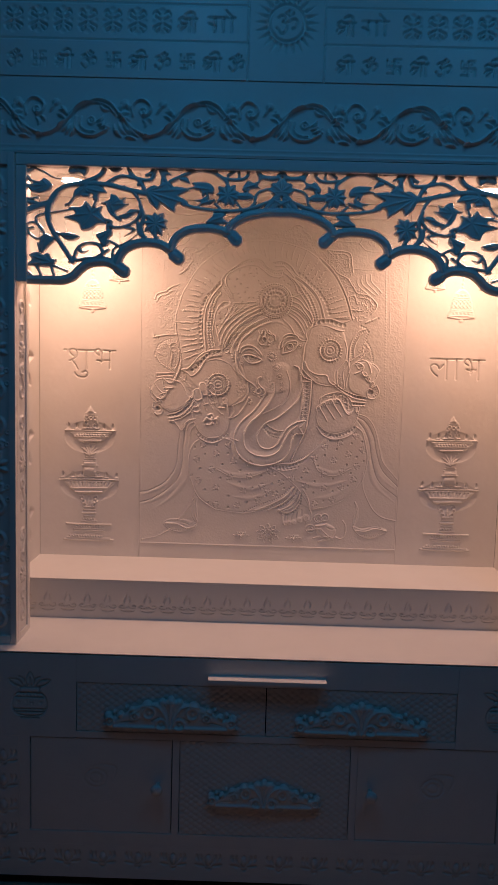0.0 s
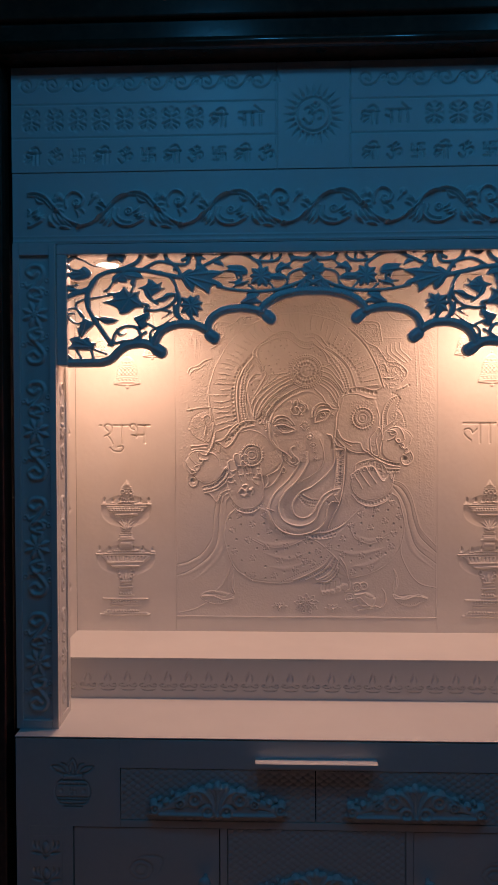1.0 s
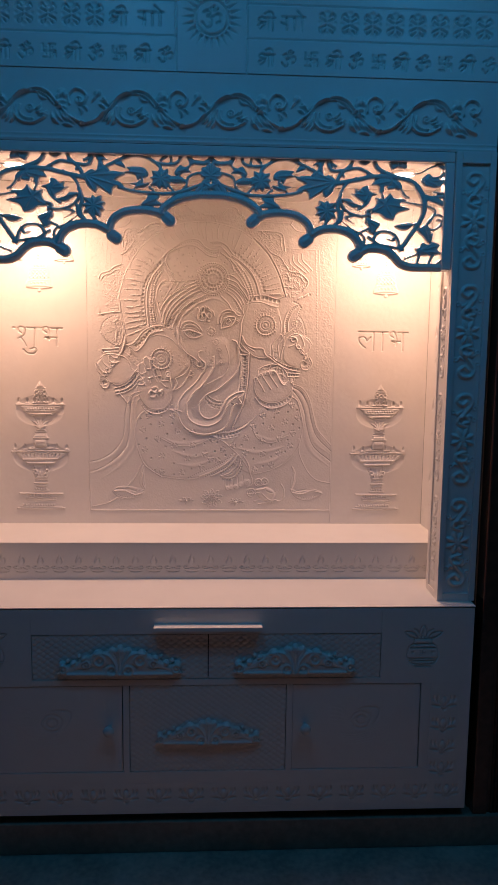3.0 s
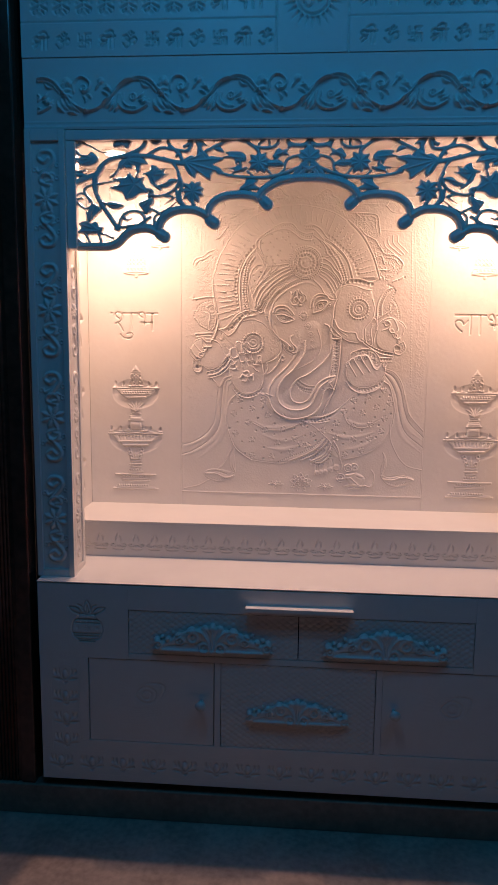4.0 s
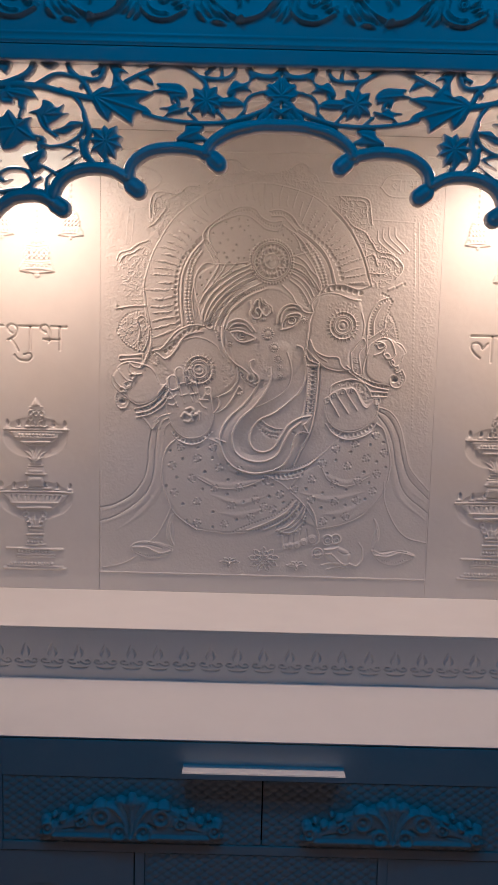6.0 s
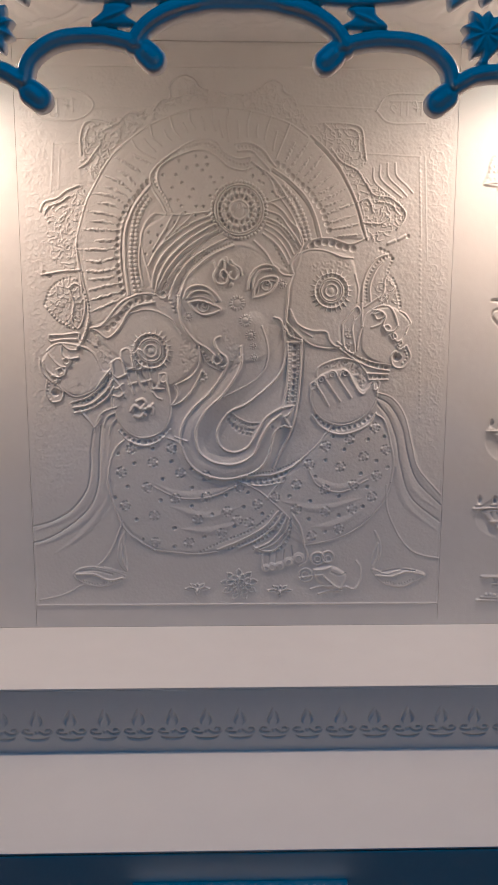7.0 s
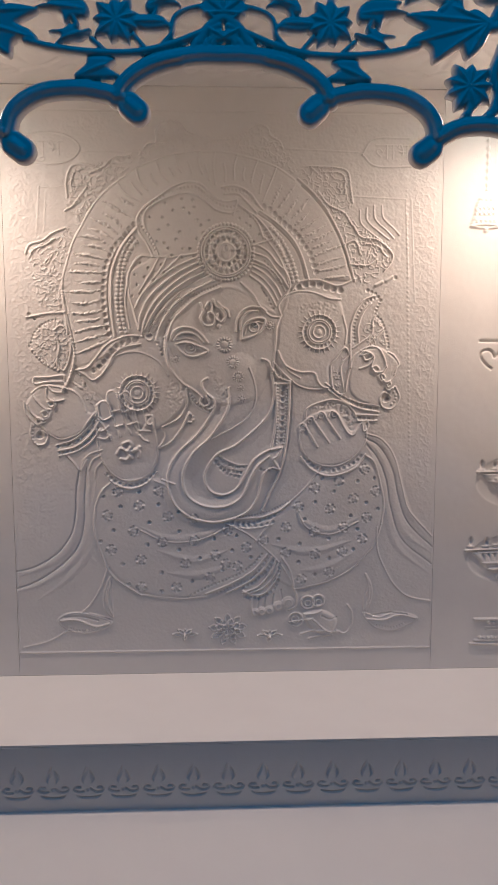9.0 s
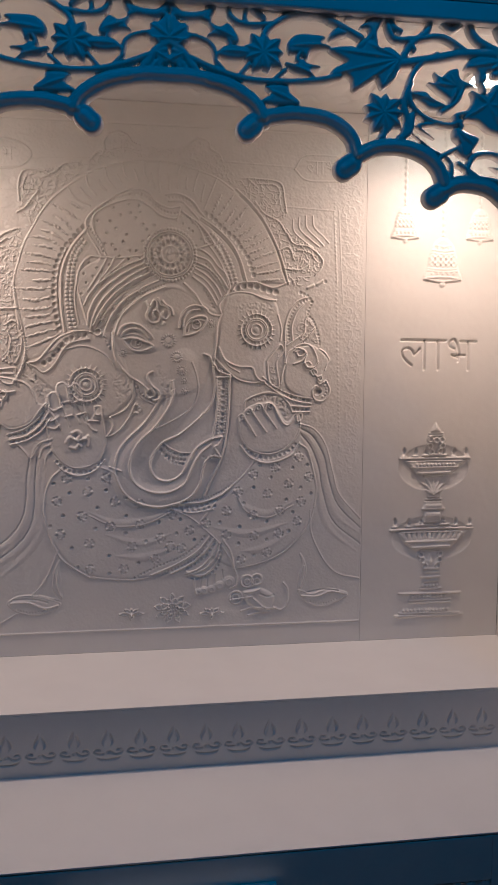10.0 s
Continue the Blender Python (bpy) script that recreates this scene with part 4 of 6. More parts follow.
dots(3.0, (-141, 1776), (-117, 1776), (-106, 1762), (-85, 1750), (-77, 1793), (-67, 1784), (-60, 1808), (-80, 1810), (-58, 1795), (-52, 1772), (-45, 1762), (-40, 1749), (-79, 1719), (-66, 1719), (-92, 1736), (-53, 1738), (-114, 1730), (-128, 1731), (-107, 1720), (-124, 1753), (-97, 1789), (-111, 1802), (-30, 1771))
dots(3.0, (-160, 1693), (-145, 1683), (-120, 1690), (-100, 1707), (-82, 1702), (-60, 1704), (-135, 1675), (-152, 1666), (-115, 1675), (-95, 1685), (-166, 1653), (-135, 1661), (-161, 1636), (-176, 1631), (-170, 1671))
dots(3.0, (27, 1775), (47, 1778), (47, 1761), (64, 1746), (54, 1732), (39, 1766))
jewel(2, 1713)
# face, brows, eyes and marks
relief.field([(2, 1655), (60, 1625), (102, 1592), (96, 1526), (89, 1491), (58, 1435), (-31, 1425), (-82, 1466), (-112, 1511), (-116, 1557), (-75, 1611)], 1.8, 9.9)
bold((-116, 1555), (-112, 1511), (-100, 1486), (-82, 1466), (-61, 1453), (-45, 1439))
bold((105, 1593), (98, 1571), (96, 1541), (93, 1511), (90, 1486))
bold((70, 1513), (82, 1508), (90, 1491))
bold((-105, 1550), (-98, 1565), (-81, 1573), (-61, 1570), (-45, 1558), (-34, 1544))
bold((-99, 1548), (-89, 1559), (-73, 1563), (-56, 1558), (-42, 1544))
fine((-94, 1548), (-76, 1552), (-56, 1547), (-41, 1534))
bold((-95, 1541), (-76, 1544), (-56, 1539), (-34, 1528), (-56, 1518), (-73, 1519), (-86, 1528), (-95, 1541))
relief.ring(-68, 1533, 10, 3, 1.9)
relief.ring(-65, 1534, 4, 3, 2.2)
bold((20, 1566), (22, 1586), (32, 1603), (50, 1612), (70, 1609), (78, 1604))
bold((28, 1568), (31, 1588), (43, 1601), (62, 1604))
bold((30, 1550), (32, 1569), (43, 1584), (60, 1590), (75, 1588), (74, 1576), (62, 1561), (47, 1554), (30, 1550))
fine((37, 1560), (43, 1577), (60, 1583), (71, 1581))
relief.ring(54, 1573, 9, 3, 1.9)
relief.ring(56, 1578, 3.5, 3, 2.2)
bold((-47, 1618), (-42, 1605), (-47, 1590), (-39, 1577), (-24, 1577), (-19, 1590), (-28, 1601), (-34, 1593), (-29, 1585))
bold((-38, 1610), (-32, 1620), (-26, 1618), (-26, 1604), (-32, 1600))
bold((-23, 1625), (-17, 1613), (-4, 1606), (1, 1593), (-8, 1583), (-18, 1590), (-14, 1598))
bold((-14, 1620), (-8, 1613), (4, 1605), (7, 1593))
relief.beads([(-13, 1575), (-12, 1574)], 9, 4.5, 2.7)
relief.grain([(-48, 1571), (-35, 1574), (-22, 1566), (-30, 1559), (-45, 1561)], 0.35, 1.5, 21)
star(-2, 1540, 16, 15)
star(14, 1507, 13, 14)
star(24, 1479, 11, 12)
star(29, 1458, 7, 8)
star(31, 1436, 8, 8)
star(-96, 1514, 9, 10)
star(85, 1576, 9, 10)
# trunk, tusk and chest
trunk((30, 1496), (27, 1435), (-10, 1379), (-62, 1327), (-98, 1280), (-77, 1225), (-21, 1211), (37, 1233), (58, 1280), (95, 1320))
bold((-23, 1423), (-31, 1402), (-57, 1366), (-91, 1334), (-111, 1301), (-114, 1267), (-99, 1229), (-73, 1206), (-31, 1194), (10, 1200), (42, 1215), (60, 1241), (67, 1270), (74, 1291), (89, 1301), (103, 1298))
bold((6, 1456), (4, 1417), (-29, 1365), (-65, 1330), (-84, 1290), (-77, 1250), (-47, 1228), (-5, 1225), (29, 1243), (46, 1278), (62, 1305), (84, 1324))
bold((90, 1486), (94, 1443), (79, 1400), (23, 1349), (-19, 1327), (-42, 1288), (-32, 1257), (-5, 1248), (21, 1261), (39, 1291), (54, 1316), (82, 1335), (109, 1341))
fine((46, 1496), (56, 1466), (58, 1435), (46, 1404), (18, 1382), (-29, 1358))
bold((109, 1340), (100, 1324), (92, 1318), (104, 1299))
bold((-35, 1476), (-44, 1471), (-45, 1460), (-36, 1446), (-24, 1436), (-22, 1421), (-33, 1417))
bold((-47, 1439), (-49, 1429), (-41, 1422), (-31, 1429), (-37, 1441))
fine((8, 1459), (0, 1454), (2, 1442))
fine((10, 1441), (4, 1435), (7, 1427))
relief.grain([(-35, 1506), (10, 1445), (-5, 1405), (-20, 1445)], 0.3, 1.5, 22)
relief.beads([(-68, 1445), (-56, 1429), (-29, 1414)], 7, 2.6, 2.1)
fine((-71, 1447), (-59, 1423), (-31, 1408))
relief.beads([(-69, 1407), (-62, 1398), (-70, 1389), (-74, 1394)], 7, 3.2, 2.4)
bold((97, 1466), (98, 1415), (95, 1374), (87, 1337))
bold((124, 1470), (122, 1405), (116, 1343), (103, 1289), (84, 1249), (70, 1217))
groove((128, 1470), (126, 1405), (120, 1343), (107, 1289), (88, 1249), (74, 1217))
holes(11.5, 5, (110, 1457), (110, 1405), (107, 1343))
relief.beads([(101, 1462), (101, 1405), (98, 1343)], 6, 2.2, 1.8)
relief.beads([(119, 1462), (117, 1405), (112, 1343)], 6, 2.2, 1.8)
bold((93, 1491), (101, 1478), (126, 1467), (97, 1465))
star(107, 1479, 8, 5)
holes(7, 3, (-15, 1323), (-2, 1311), (16, 1303), (38, 1303))
fine((-15, 1329), (0, 1317), (21, 1308), (41, 1307))
holes(8, 4, (-21, 1313), (-5, 1299), (16, 1293), (31, 1291))
holes(8, 3.6, (-10, 1299), (5, 1288), (26, 1283))
holes(8, 3.6, (67, 1299), (77, 1295), (91, 1303))
# ears with disc ornaments
relief.field([(-286, 1493), (-250, 1512), (-208, 1550), (-157, 1555), (-116, 1547), (-77, 1456), (-77, 1425), (-123, 1382), (-165, 1384), (-246, 1445)], 1.8, 6.6)
ridge((-286, 1492), (-266, 1496), (-250, 1512), (-229, 1537), (-208, 1550), (-182, 1557), (-156, 1555))
ridge((-286, 1492), (-270, 1484), (-255, 1473), (-240, 1481), (-224, 1501), (-212, 1522), (-193, 1535), (-162, 1541))
holes(13, 6, (-252, 1491), (-238, 1500), (-223, 1520), (-207, 1537), (-186, 1547), (-162, 1550))
ridge((-75, 1456), (-76, 1425), (-91, 1399), (-123, 1382))
ridge((-123, 1382), (-117, 1367), (-122, 1353), (-130, 1342), (-107, 1353), (-86, 1379), (-71, 1410))
fine((-214, 1519), (-173, 1527), (-132, 1511), (-110, 1481))
ear_disc(-170, 1448, 36)
relief.field([(125, 1636), (169, 1639), (219, 1626), (232, 1565), (231, 1535), (202, 1501), (197, 1458), (142, 1461), (101, 1496), (99, 1556), (105, 1593)], 1.8, 6.6)
ridge((128, 1644), (143, 1659), (179, 1662), (216, 1652), (250, 1665))
ridge((115, 1633), (139, 1641), (169, 1639), (199, 1628), (221, 1626))
holes(14, 6.4, (139, 1649), (154, 1654), (171, 1655), (187, 1651), (204, 1646), (221, 1643))
ridge((93, 1506), (116, 1481), (142, 1461), (172, 1454), (198, 1457))
ridge((101, 1528), (116, 1501), (142, 1488), (171, 1486), (178, 1471), (187, 1460), (198, 1457))
fine((105, 1516), (121, 1491), (144, 1476))
ridge((226, 1595), (233, 1567), (231, 1543))
ear_disc(180, 1564, 35)
relief.grain([(140, 1615), (199, 1624), (220, 1600), (200, 1600), (150, 1595)], 0.35, 1.6, 23)
relief.grain([(-117, 1456), (-90, 1486), (-77, 1445), (-103, 1404)], 0.35, 1.6, 24)
relief.ring(-145, 1555, 7, 3.5, 2.6)
relief.beads([(-131, 1547), (-127, 1535), (-121, 1521)], 8, 3, 2.1)
# hands, bracelets and what they hold
relief.field([(-251, 1404), (-249, 1427), (-234, 1434), (-227, 1449), (-217, 1454), (-203, 1447), (-193, 1452), (-182, 1443), (-167, 1379), (-142, 1404), (-134, 1327), (-147, 1295), (-172, 1280), (-203, 1280), (-229, 1300), (-244, 1332)], 2.2, 4.4)
ridge((-251, 1404), (-250, 1373), (-244, 1332), (-229, 1300), (-203, 1280), (-172, 1280), (-147, 1295), (-134, 1327), (-136, 1363), (-142, 1389))
ridge((-243, 1406), (-245, 1426), (-234, 1433), (-224, 1425), (-220, 1399))
ridge((-225, 1427), (-228, 1446), (-217, 1453), (-208, 1444), (-204, 1415))
ridge((-203, 1442), (-194, 1451), (-183, 1443), (-175, 1406), (-167, 1375))
ridge((-225, 1427), (-216, 1399), (-204, 1365))
ridge((-208, 1444), (-198, 1404), (-184, 1370))
ridge((-251, 1404), (-234, 1382), (-222, 1358))
groove((-203, 1442), (-190, 1410), (-173, 1373))
ridge((-245, 1403), (-235, 1396), (-219, 1403))
ridge((-219, 1412), (-204, 1415))
ridge((-195, 1412), (-179, 1417))
ridge((-251, 1378), (-238, 1375), (-226, 1384))
ridge((-213, 1383), (-199, 1387))
ridge((-189, 1387), (-171, 1392))
ridge((-248, 1362), (-233, 1359), (-224, 1366))
ridge((-154, 1404), (-142, 1404), (-142, 1389), (-152, 1389), (-154, 1404))
ridge((-165, 1375), (-146, 1374))
ridge((-167, 1367), (-160, 1358), (-151, 1354))
thick((-199, 1350), (-188, 1354), (-182, 1346), (-190, 1336), (-183, 1323))
thick((-211, 1331), (-204, 1341), (-192, 1336), (-178, 1336), (-168, 1344))
thick((-204, 1321), (-193, 1319), (-186, 1326))
thick((-178, 1340), (-169, 1336), (-170, 1325))
holes(10.5, 4.2, (-231, 1290), (-217, 1276), (-196, 1269), (-175, 1269), (-154, 1277), (-138, 1294))
ridge((-236, 1292), (-219, 1273), (-188, 1262), (-158, 1271), (-135, 1294))
relief.field([(-371, 1446), (-351, 1464), (-318, 1461), (-290, 1453), (-268, 1415), (-252, 1406), (-284, 1371), (-316, 1360), (-342, 1371), (-360, 1389), (-382, 1425)], 2.2, 4.4)
ridge((-365, 1478), (-338, 1479), (-311, 1482), (-308, 1474))
ridge((-362, 1466), (-339, 1470), (-314, 1470))
ridge((-365, 1478), (-367, 1470), (-362, 1466))
ridge((-371, 1448), (-360, 1458), (-344, 1463), (-318, 1460), (-292, 1452), (-278, 1437), (-268, 1413))
ridge((-343, 1456), (-342, 1442), (-330, 1433), (-311, 1435))
ridge((-341, 1461), (-329, 1451), (-314, 1450), (-310, 1456))
ridge((-371, 1448), (-363, 1435), (-347, 1419), (-334, 1418), (-327, 1429), (-329, 1437))
ridge((-380, 1427), (-372, 1410), (-354, 1398), (-339, 1402), (-335, 1415))
ridge((-386, 1431), (-384, 1412), (-372, 1396), (-360, 1387), (-348, 1392))
ridge((-341, 1431), (-332, 1434), (-327, 1426), (-336, 1422), (-341, 1431))
ridge((-354, 1411), (-345, 1415), (-340, 1406), (-349, 1402), (-354, 1411))
ridge((-365, 1399), (-357, 1401), (-352, 1394), (-360, 1390), (-365, 1399))
ridge((-354, 1383), (-338, 1368), (-316, 1359), (-283, 1371), (-263, 1396), (-251, 1411))
ridge((-373, 1389), (-376, 1367), (-366, 1350), (-349, 1351), (-343, 1367), (-352, 1375))
dots(8, (-358, 1367))
relief.beads([(-370, 1386), (-373, 1363), (-362, 1347)], 7, 2.6, 1.5)
ridge((-328, 1347), (-295, 1358), (-265, 1382), (-249, 1408))
ridge((-324, 1337), (-290, 1345), (-261, 1368), (-245, 1392))
holes(9.5, 4.2, (-323, 1346), (-292, 1354), (-265, 1376), (-249, 1400))
ridge((-322, 1327), (-286, 1337), (-257, 1358), (-244, 1378))
holes(9.5, 4.0, (-317, 1333), (-287, 1342), (-260, 1363), (-246, 1382))
ridge((-309, 1329), (-295, 1313), (-283, 1299), (-270, 1319))
relief.scribble([(-365, 1547), (-354, 1572), (-335, 1585), (-312, 1591), (-299, 1572), (-293, 1537), (-302, 1502), (-317, 1491), (-343, 1502), (-360, 1522)], 1.22, 2.2, 31)
ridge((-325, 1567), (-313, 1576), (-299, 1565), (-294, 1537), (-300, 1507), (-310, 1491), (-321, 1507), (-316, 1537), (-325, 1567))
holes(7, 3, (-372, 1537), (-361, 1564), (-341, 1581), (-314, 1589))
relief.beads([(-368, 1530), (-348, 1507), (-317, 1490)], 7, 3, 2.1)
relief.beads([(-295, 1557), (-287, 1527), (-295, 1486), (-312, 1454)], 7, 3, 1.8)
ridge((-376, 1592), (-359, 1595), (-335, 1599), (-304, 1601))
dots(4, (-371, 1597), (-361, 1590))
rib((-288, 1491), (-276, 1478), (-267, 1451))
rib((-305, 1474), (-282, 1462), (-262, 1445))
relief.scribble([(-277, 1445), (-251, 1451), (-241, 1430), (-255, 1415), (-267, 1425)], 1.08, 2, 32)
relief.field([(148, 1384), (158, 1400), (183, 1411), (216, 1411), (245, 1374), (270, 1389), (277, 1376), (274, 1354), (261, 1331), (236, 1312), (206, 1304), (175, 1310), (154, 1327), (145, 1353)], 2.2, 4.4)
ridge((147, 1374), (145, 1351), (154, 1327), (175, 1310), (206, 1303), (236, 1311), (261, 1331), (274, 1354), (275, 1376))
ridge((267, 1387), (278, 1389), (277, 1376), (269, 1373), (267, 1387))
ridge((145, 1372), (143, 1383), (151, 1388), (157, 1378), (168, 1361), (179, 1342))
ridge((155, 1382), (157, 1395), (168, 1400), (176, 1387), (202, 1350))
ridge((175, 1396), (181, 1409), (191, 1408), (200, 1392), (224, 1358))
ridge((199, 1401), (204, 1412), (216, 1408), (229, 1384), (240, 1368), (251, 1366), (261, 1384), (275, 1395))
ridge((155, 1399), (158, 1416), (178, 1427), (208, 1434), (233, 1427), (250, 1410), (257, 1395))
relief.grain([(159, 1413), (183, 1427), (211, 1431), (235, 1423), (252, 1400), (245, 1374), (219, 1410), (188, 1415)], 0.7, 1.5, 33)
relief.ring(150, 1379, 4, 2.6, 1.9)
relief.ring(163, 1392, 4, 2.6, 1.9)
relief.ring(185, 1402, 4.5, 2.6, 1.9)
relief.ring(211, 1405, 5, 2.6, 1.9)
holes(10.5, 4.2, (156, 1320), (172, 1304), (198, 1294), (226, 1298), (252, 1310), (270, 1329))
ridge((147, 1322), (167, 1298), (198, 1285), (230, 1289), (259, 1304), (274, 1327))
relief.field([(242, 1496), (246, 1516), (261, 1527), (296, 1535), (316, 1525), (336, 1503), (327, 1480), (318, 1455), (299, 1423), (258, 1433), (241, 1455)], 2.2, 4.4)
ridge((241, 1540), (242, 1496))
ridge((242, 1496), (247, 1516), (261, 1527), (279, 1525), (287, 1515), (278, 1501), (260, 1494))
ridge((261, 1529), (278, 1536), (296, 1533), (307, 1515), (312, 1497))
ridge((287, 1513), (283, 1498), (292, 1487), (306, 1489), (312, 1499))
ridge((312, 1497), (302, 1480), (311, 1468), (322, 1473), (328, 1483))
ridge((328, 1481), (332, 1495), (337, 1503), (327, 1519), (315, 1526))
ridge((319, 1470), (311, 1458), (319, 1452), (329, 1459))
ridge((265, 1519), (279, 1524), (283, 1515), (271, 1510), (265, 1519))
ridge((283, 1496), (292, 1499), (298, 1492), (290, 1486), (283, 1496))
ridge((296, 1479), (304, 1484), (310, 1476), (303, 1470), (296, 1479))
ridge((311, 1465), (318, 1469), (322, 1463), (316, 1458), (311, 1465))
ridge((242, 1496), (236, 1474), (233, 1451))
ridge((331, 1459), (339, 1437), (326, 1417), (307, 1419), (300, 1437), (308, 1448), (319, 1441))
dots(9, (312, 1437))
relief.beads([(325, 1455), (333, 1437), (322, 1423)], 7, 2.8, 1.5)
ridge((194, 1466), (227, 1442), (259, 1428), (300, 1421))
ridge((199, 1453), (229, 1432), (260, 1417), (298, 1410))
holes(9.5, 4.4, (205, 1456), (231, 1438), (260, 1424), (296, 1415))
ridge((256, 1405), (296, 1403))
ridge((258, 1392), (295, 1393))
holes(9, 4, (260, 1398), (295, 1397))
ridge((203, 1500), (216, 1518), (231, 1534), (238, 1520), (223, 1496), (229, 1447), (209, 1455), (203, 1500))
relief.scribble([(206, 1496), (222, 1491), (225, 1453), (211, 1459)], 1.22, 2.2, 34)
relief.scribble([(221, 1511), (231, 1530), (241, 1545), (230, 1506)], 1.22, 2.2, 35)
ridge((241, 1545), (242, 1575), (251, 1604), (266, 1624), (288, 1634))
ridge((257, 1545), (256, 1575), (267, 1604), (280, 1619))
holes(7, 3, (249, 1545), (248, 1575), (258, 1602), (273, 1621), (288, 1629))
ridge((246, 1533), (263, 1545), (282, 1560), (284, 1585), (291, 1599))
ridge((261, 1520), (276, 1540), (292, 1555), (305, 1570))
relief.scribble([(260, 1555), (274, 1585), (291, 1590), (310, 1570), (315, 1540), (296, 1533), (276, 1537)], 1.22, 2.2, 36)
holes(7, 3, (298, 1624), (289, 1599), (301, 1585), (312, 1555), (316, 1530))
thick((289, 1653), (301, 1659))
thick((309, 1661), (320, 1668))
dots(4, (326, 1667))
holes(8, 4, (273, 1643), (288, 1636), (298, 1624))
# robe with folds, flowers and dots
relief.field([(-224, 1274), (-254, 1231), (-257, 1194), (-245, 1129), (-202, 1069), (-127, 1042), (-32, 1048), (63, 1088), (134, 1058), (200, 1070), (271, 1117), (308, 1187), (305, 1266), (272, 1307), (185, 1291), (104, 1207), (0, 1190), (-84, 1205), (-125, 1279)], 1.5, 6.6)
ridge((-125, 1279), (-102, 1271))
fine((-140, 1277), (-120, 1269), (-109, 1258))
ridge((-226, 1273), (-242, 1258), (-254, 1231), (-259, 1194), (-256, 1167), (-245, 1129), (-228, 1091), (-202, 1068), (-170, 1048))
fine((-170, 1048), (-127, 1042), (-85, 1039), (-42, 1043))
ridge((274, 1325), (292, 1310), (305, 1266), (312, 1229), (308, 1187))
fine((308, 1187), (296, 1149), (271, 1117), (241, 1090), (200, 1070), (158, 1060), (135, 1056))
fine((188, 1304), (155, 1260), (109, 1217), (75, 1177), (57, 1153))
fine((0, 1190), (42, 1169), (79, 1137), (105, 1110), (126, 1078), (134, 1056))
fold((-170, 1186), (-115, 1162), (-52, 1165), (6, 1190))
fold((-137, 1138), (-63, 1117), (2, 1136))
fold((-116, 1092), (-53, 1087), (11, 1109))
fold((139, 1226), (158, 1191), (208, 1175), (264, 1202))
fold((89, 1148), (167, 1132), (250, 1154))
fold((147, 1094), (199, 1100), (250, 1128))
fine((-168, 1178), (-116, 1155), (-52, 1159), (6, 1185))
fine((141, 1212), (161, 1180), (208, 1167), (261, 1192))
holes(6, 2.4, (19, 1204), (62, 1208), (96, 1219), (122, 1234))
ridge((17, 1200), (65, 1202), (102, 1215), (124, 1231))
holes(11, 4.6, (10, 1194), (42, 1189), (73, 1198), (96, 1207))
holes(12, 4, (21, 1185), (63, 1185), (94, 1194))
fine((-5, 1191), (42, 1180), (89, 1187))
flowers((-212, 1256), (-132, 1256), (-170, 1228), (-233, 1209), (-115, 1206), (-183, 1177), (-64, 1157), (2, 1177), (-126, 1154), (-227, 1140), (-169, 1119), (-23, 1127), (-82, 1111), (-34, 1082), (-100, 1063), (-169, 1064))
flowers((39, 1142), (73, 1156), (21, 1104), (174, 1260), (222, 1274), (295, 1253), (251, 1239), (142, 1223), (205, 1218), (278, 1200), (117, 1182), (232, 1181))
flowers((174, 1172), (117, 1131), (176, 1127), (230, 1131), (149, 1076), (204, 1090), (270, 1157), (272, 1297), (-65, 1201), (-2, 1109))
dots(4.2, (-239, 1246), (-207, 1226), (-170, 1255), (-133, 1230), (-93, 1215), (-151, 1194), (-221, 1179), (-247, 1157), (-156, 1150), (-93, 1176), (-94, 1139), (-25, 1161), (-53, 1121), (-205, 1111), (-8, 1097), (-129, 1093), (-194, 1070), (-69, 1075), (-129, 1055), (11, 1136), (19, 1166), (48, 1122))
dots(4.2, (189, 1280), (259, 1273), (212, 1253), (292, 1279), (277, 1230), (175, 1232), (300, 1217), (154, 1198), (246, 1204), (260, 1177), (203, 1158), (103, 1158), (145, 1148), (252, 1136), (143, 1111), (204, 1118), (176, 1085))
# anklet and foot
holes(7.5, 3, (-78, 1043), (-32, 1065), (21, 1086), (55, 1110), (73, 1132))
ridge((-42, 1048), (11, 1070), (55, 1097), (80, 1127))
holes(7.5, 3, (-21, 1048), (21, 1066), (53, 1083), (84, 1123))
ridge((0, 1050), (42, 1071), (74, 1099), (89, 1123))
holes(9, 4.4, (32, 1060), (58, 1075), (82, 1099), (94, 1119))
ridge((32, 1049), (63, 1062), (86, 1088), (99, 1117))
ridge((48, 1049), (74, 1060), (93, 1083), (103, 1112))
holes(9, 4, (37, 1041), (64, 1038), (90, 1054), (102, 1078), (105, 1115))
ridge((32, 1053), (51, 1045), (74, 1047), (93, 1067), (105, 1094))
ridge((111, 1119), (126, 1094), (134, 1062))
ridge((49, 1036), (49, 1019), (54, 1004))
ridge((134, 1058), (141, 1037), (137, 1020), (124, 1013))
toe(56, 1009, 8)
toe(69, 1011, 9)
toe(85, 1013, 9)
toe(103, 1021, 10)
toe(123, 1028, 13)
groove((64, 1039), (62, 1017))
groove((77, 1045), (76, 1019))
groove((93, 1045), (92, 1025))
groove((108, 1054), (111, 1034))
# small mouse, flowers and leaves on the ground
relief.ring(138, 993, 14, 4, 2.2)
relief.ring(137, 993, 7, 3.5, 1.9)
relief.ring(162, 1028, 13, 4.5, 2.4)
relief.ring(162, 1026, 6, 4, 1.9)
relief.ring(183, 1031, 12, 4.5, 2.4)
relief.ring(184, 1027, 6, 4, 1.9)
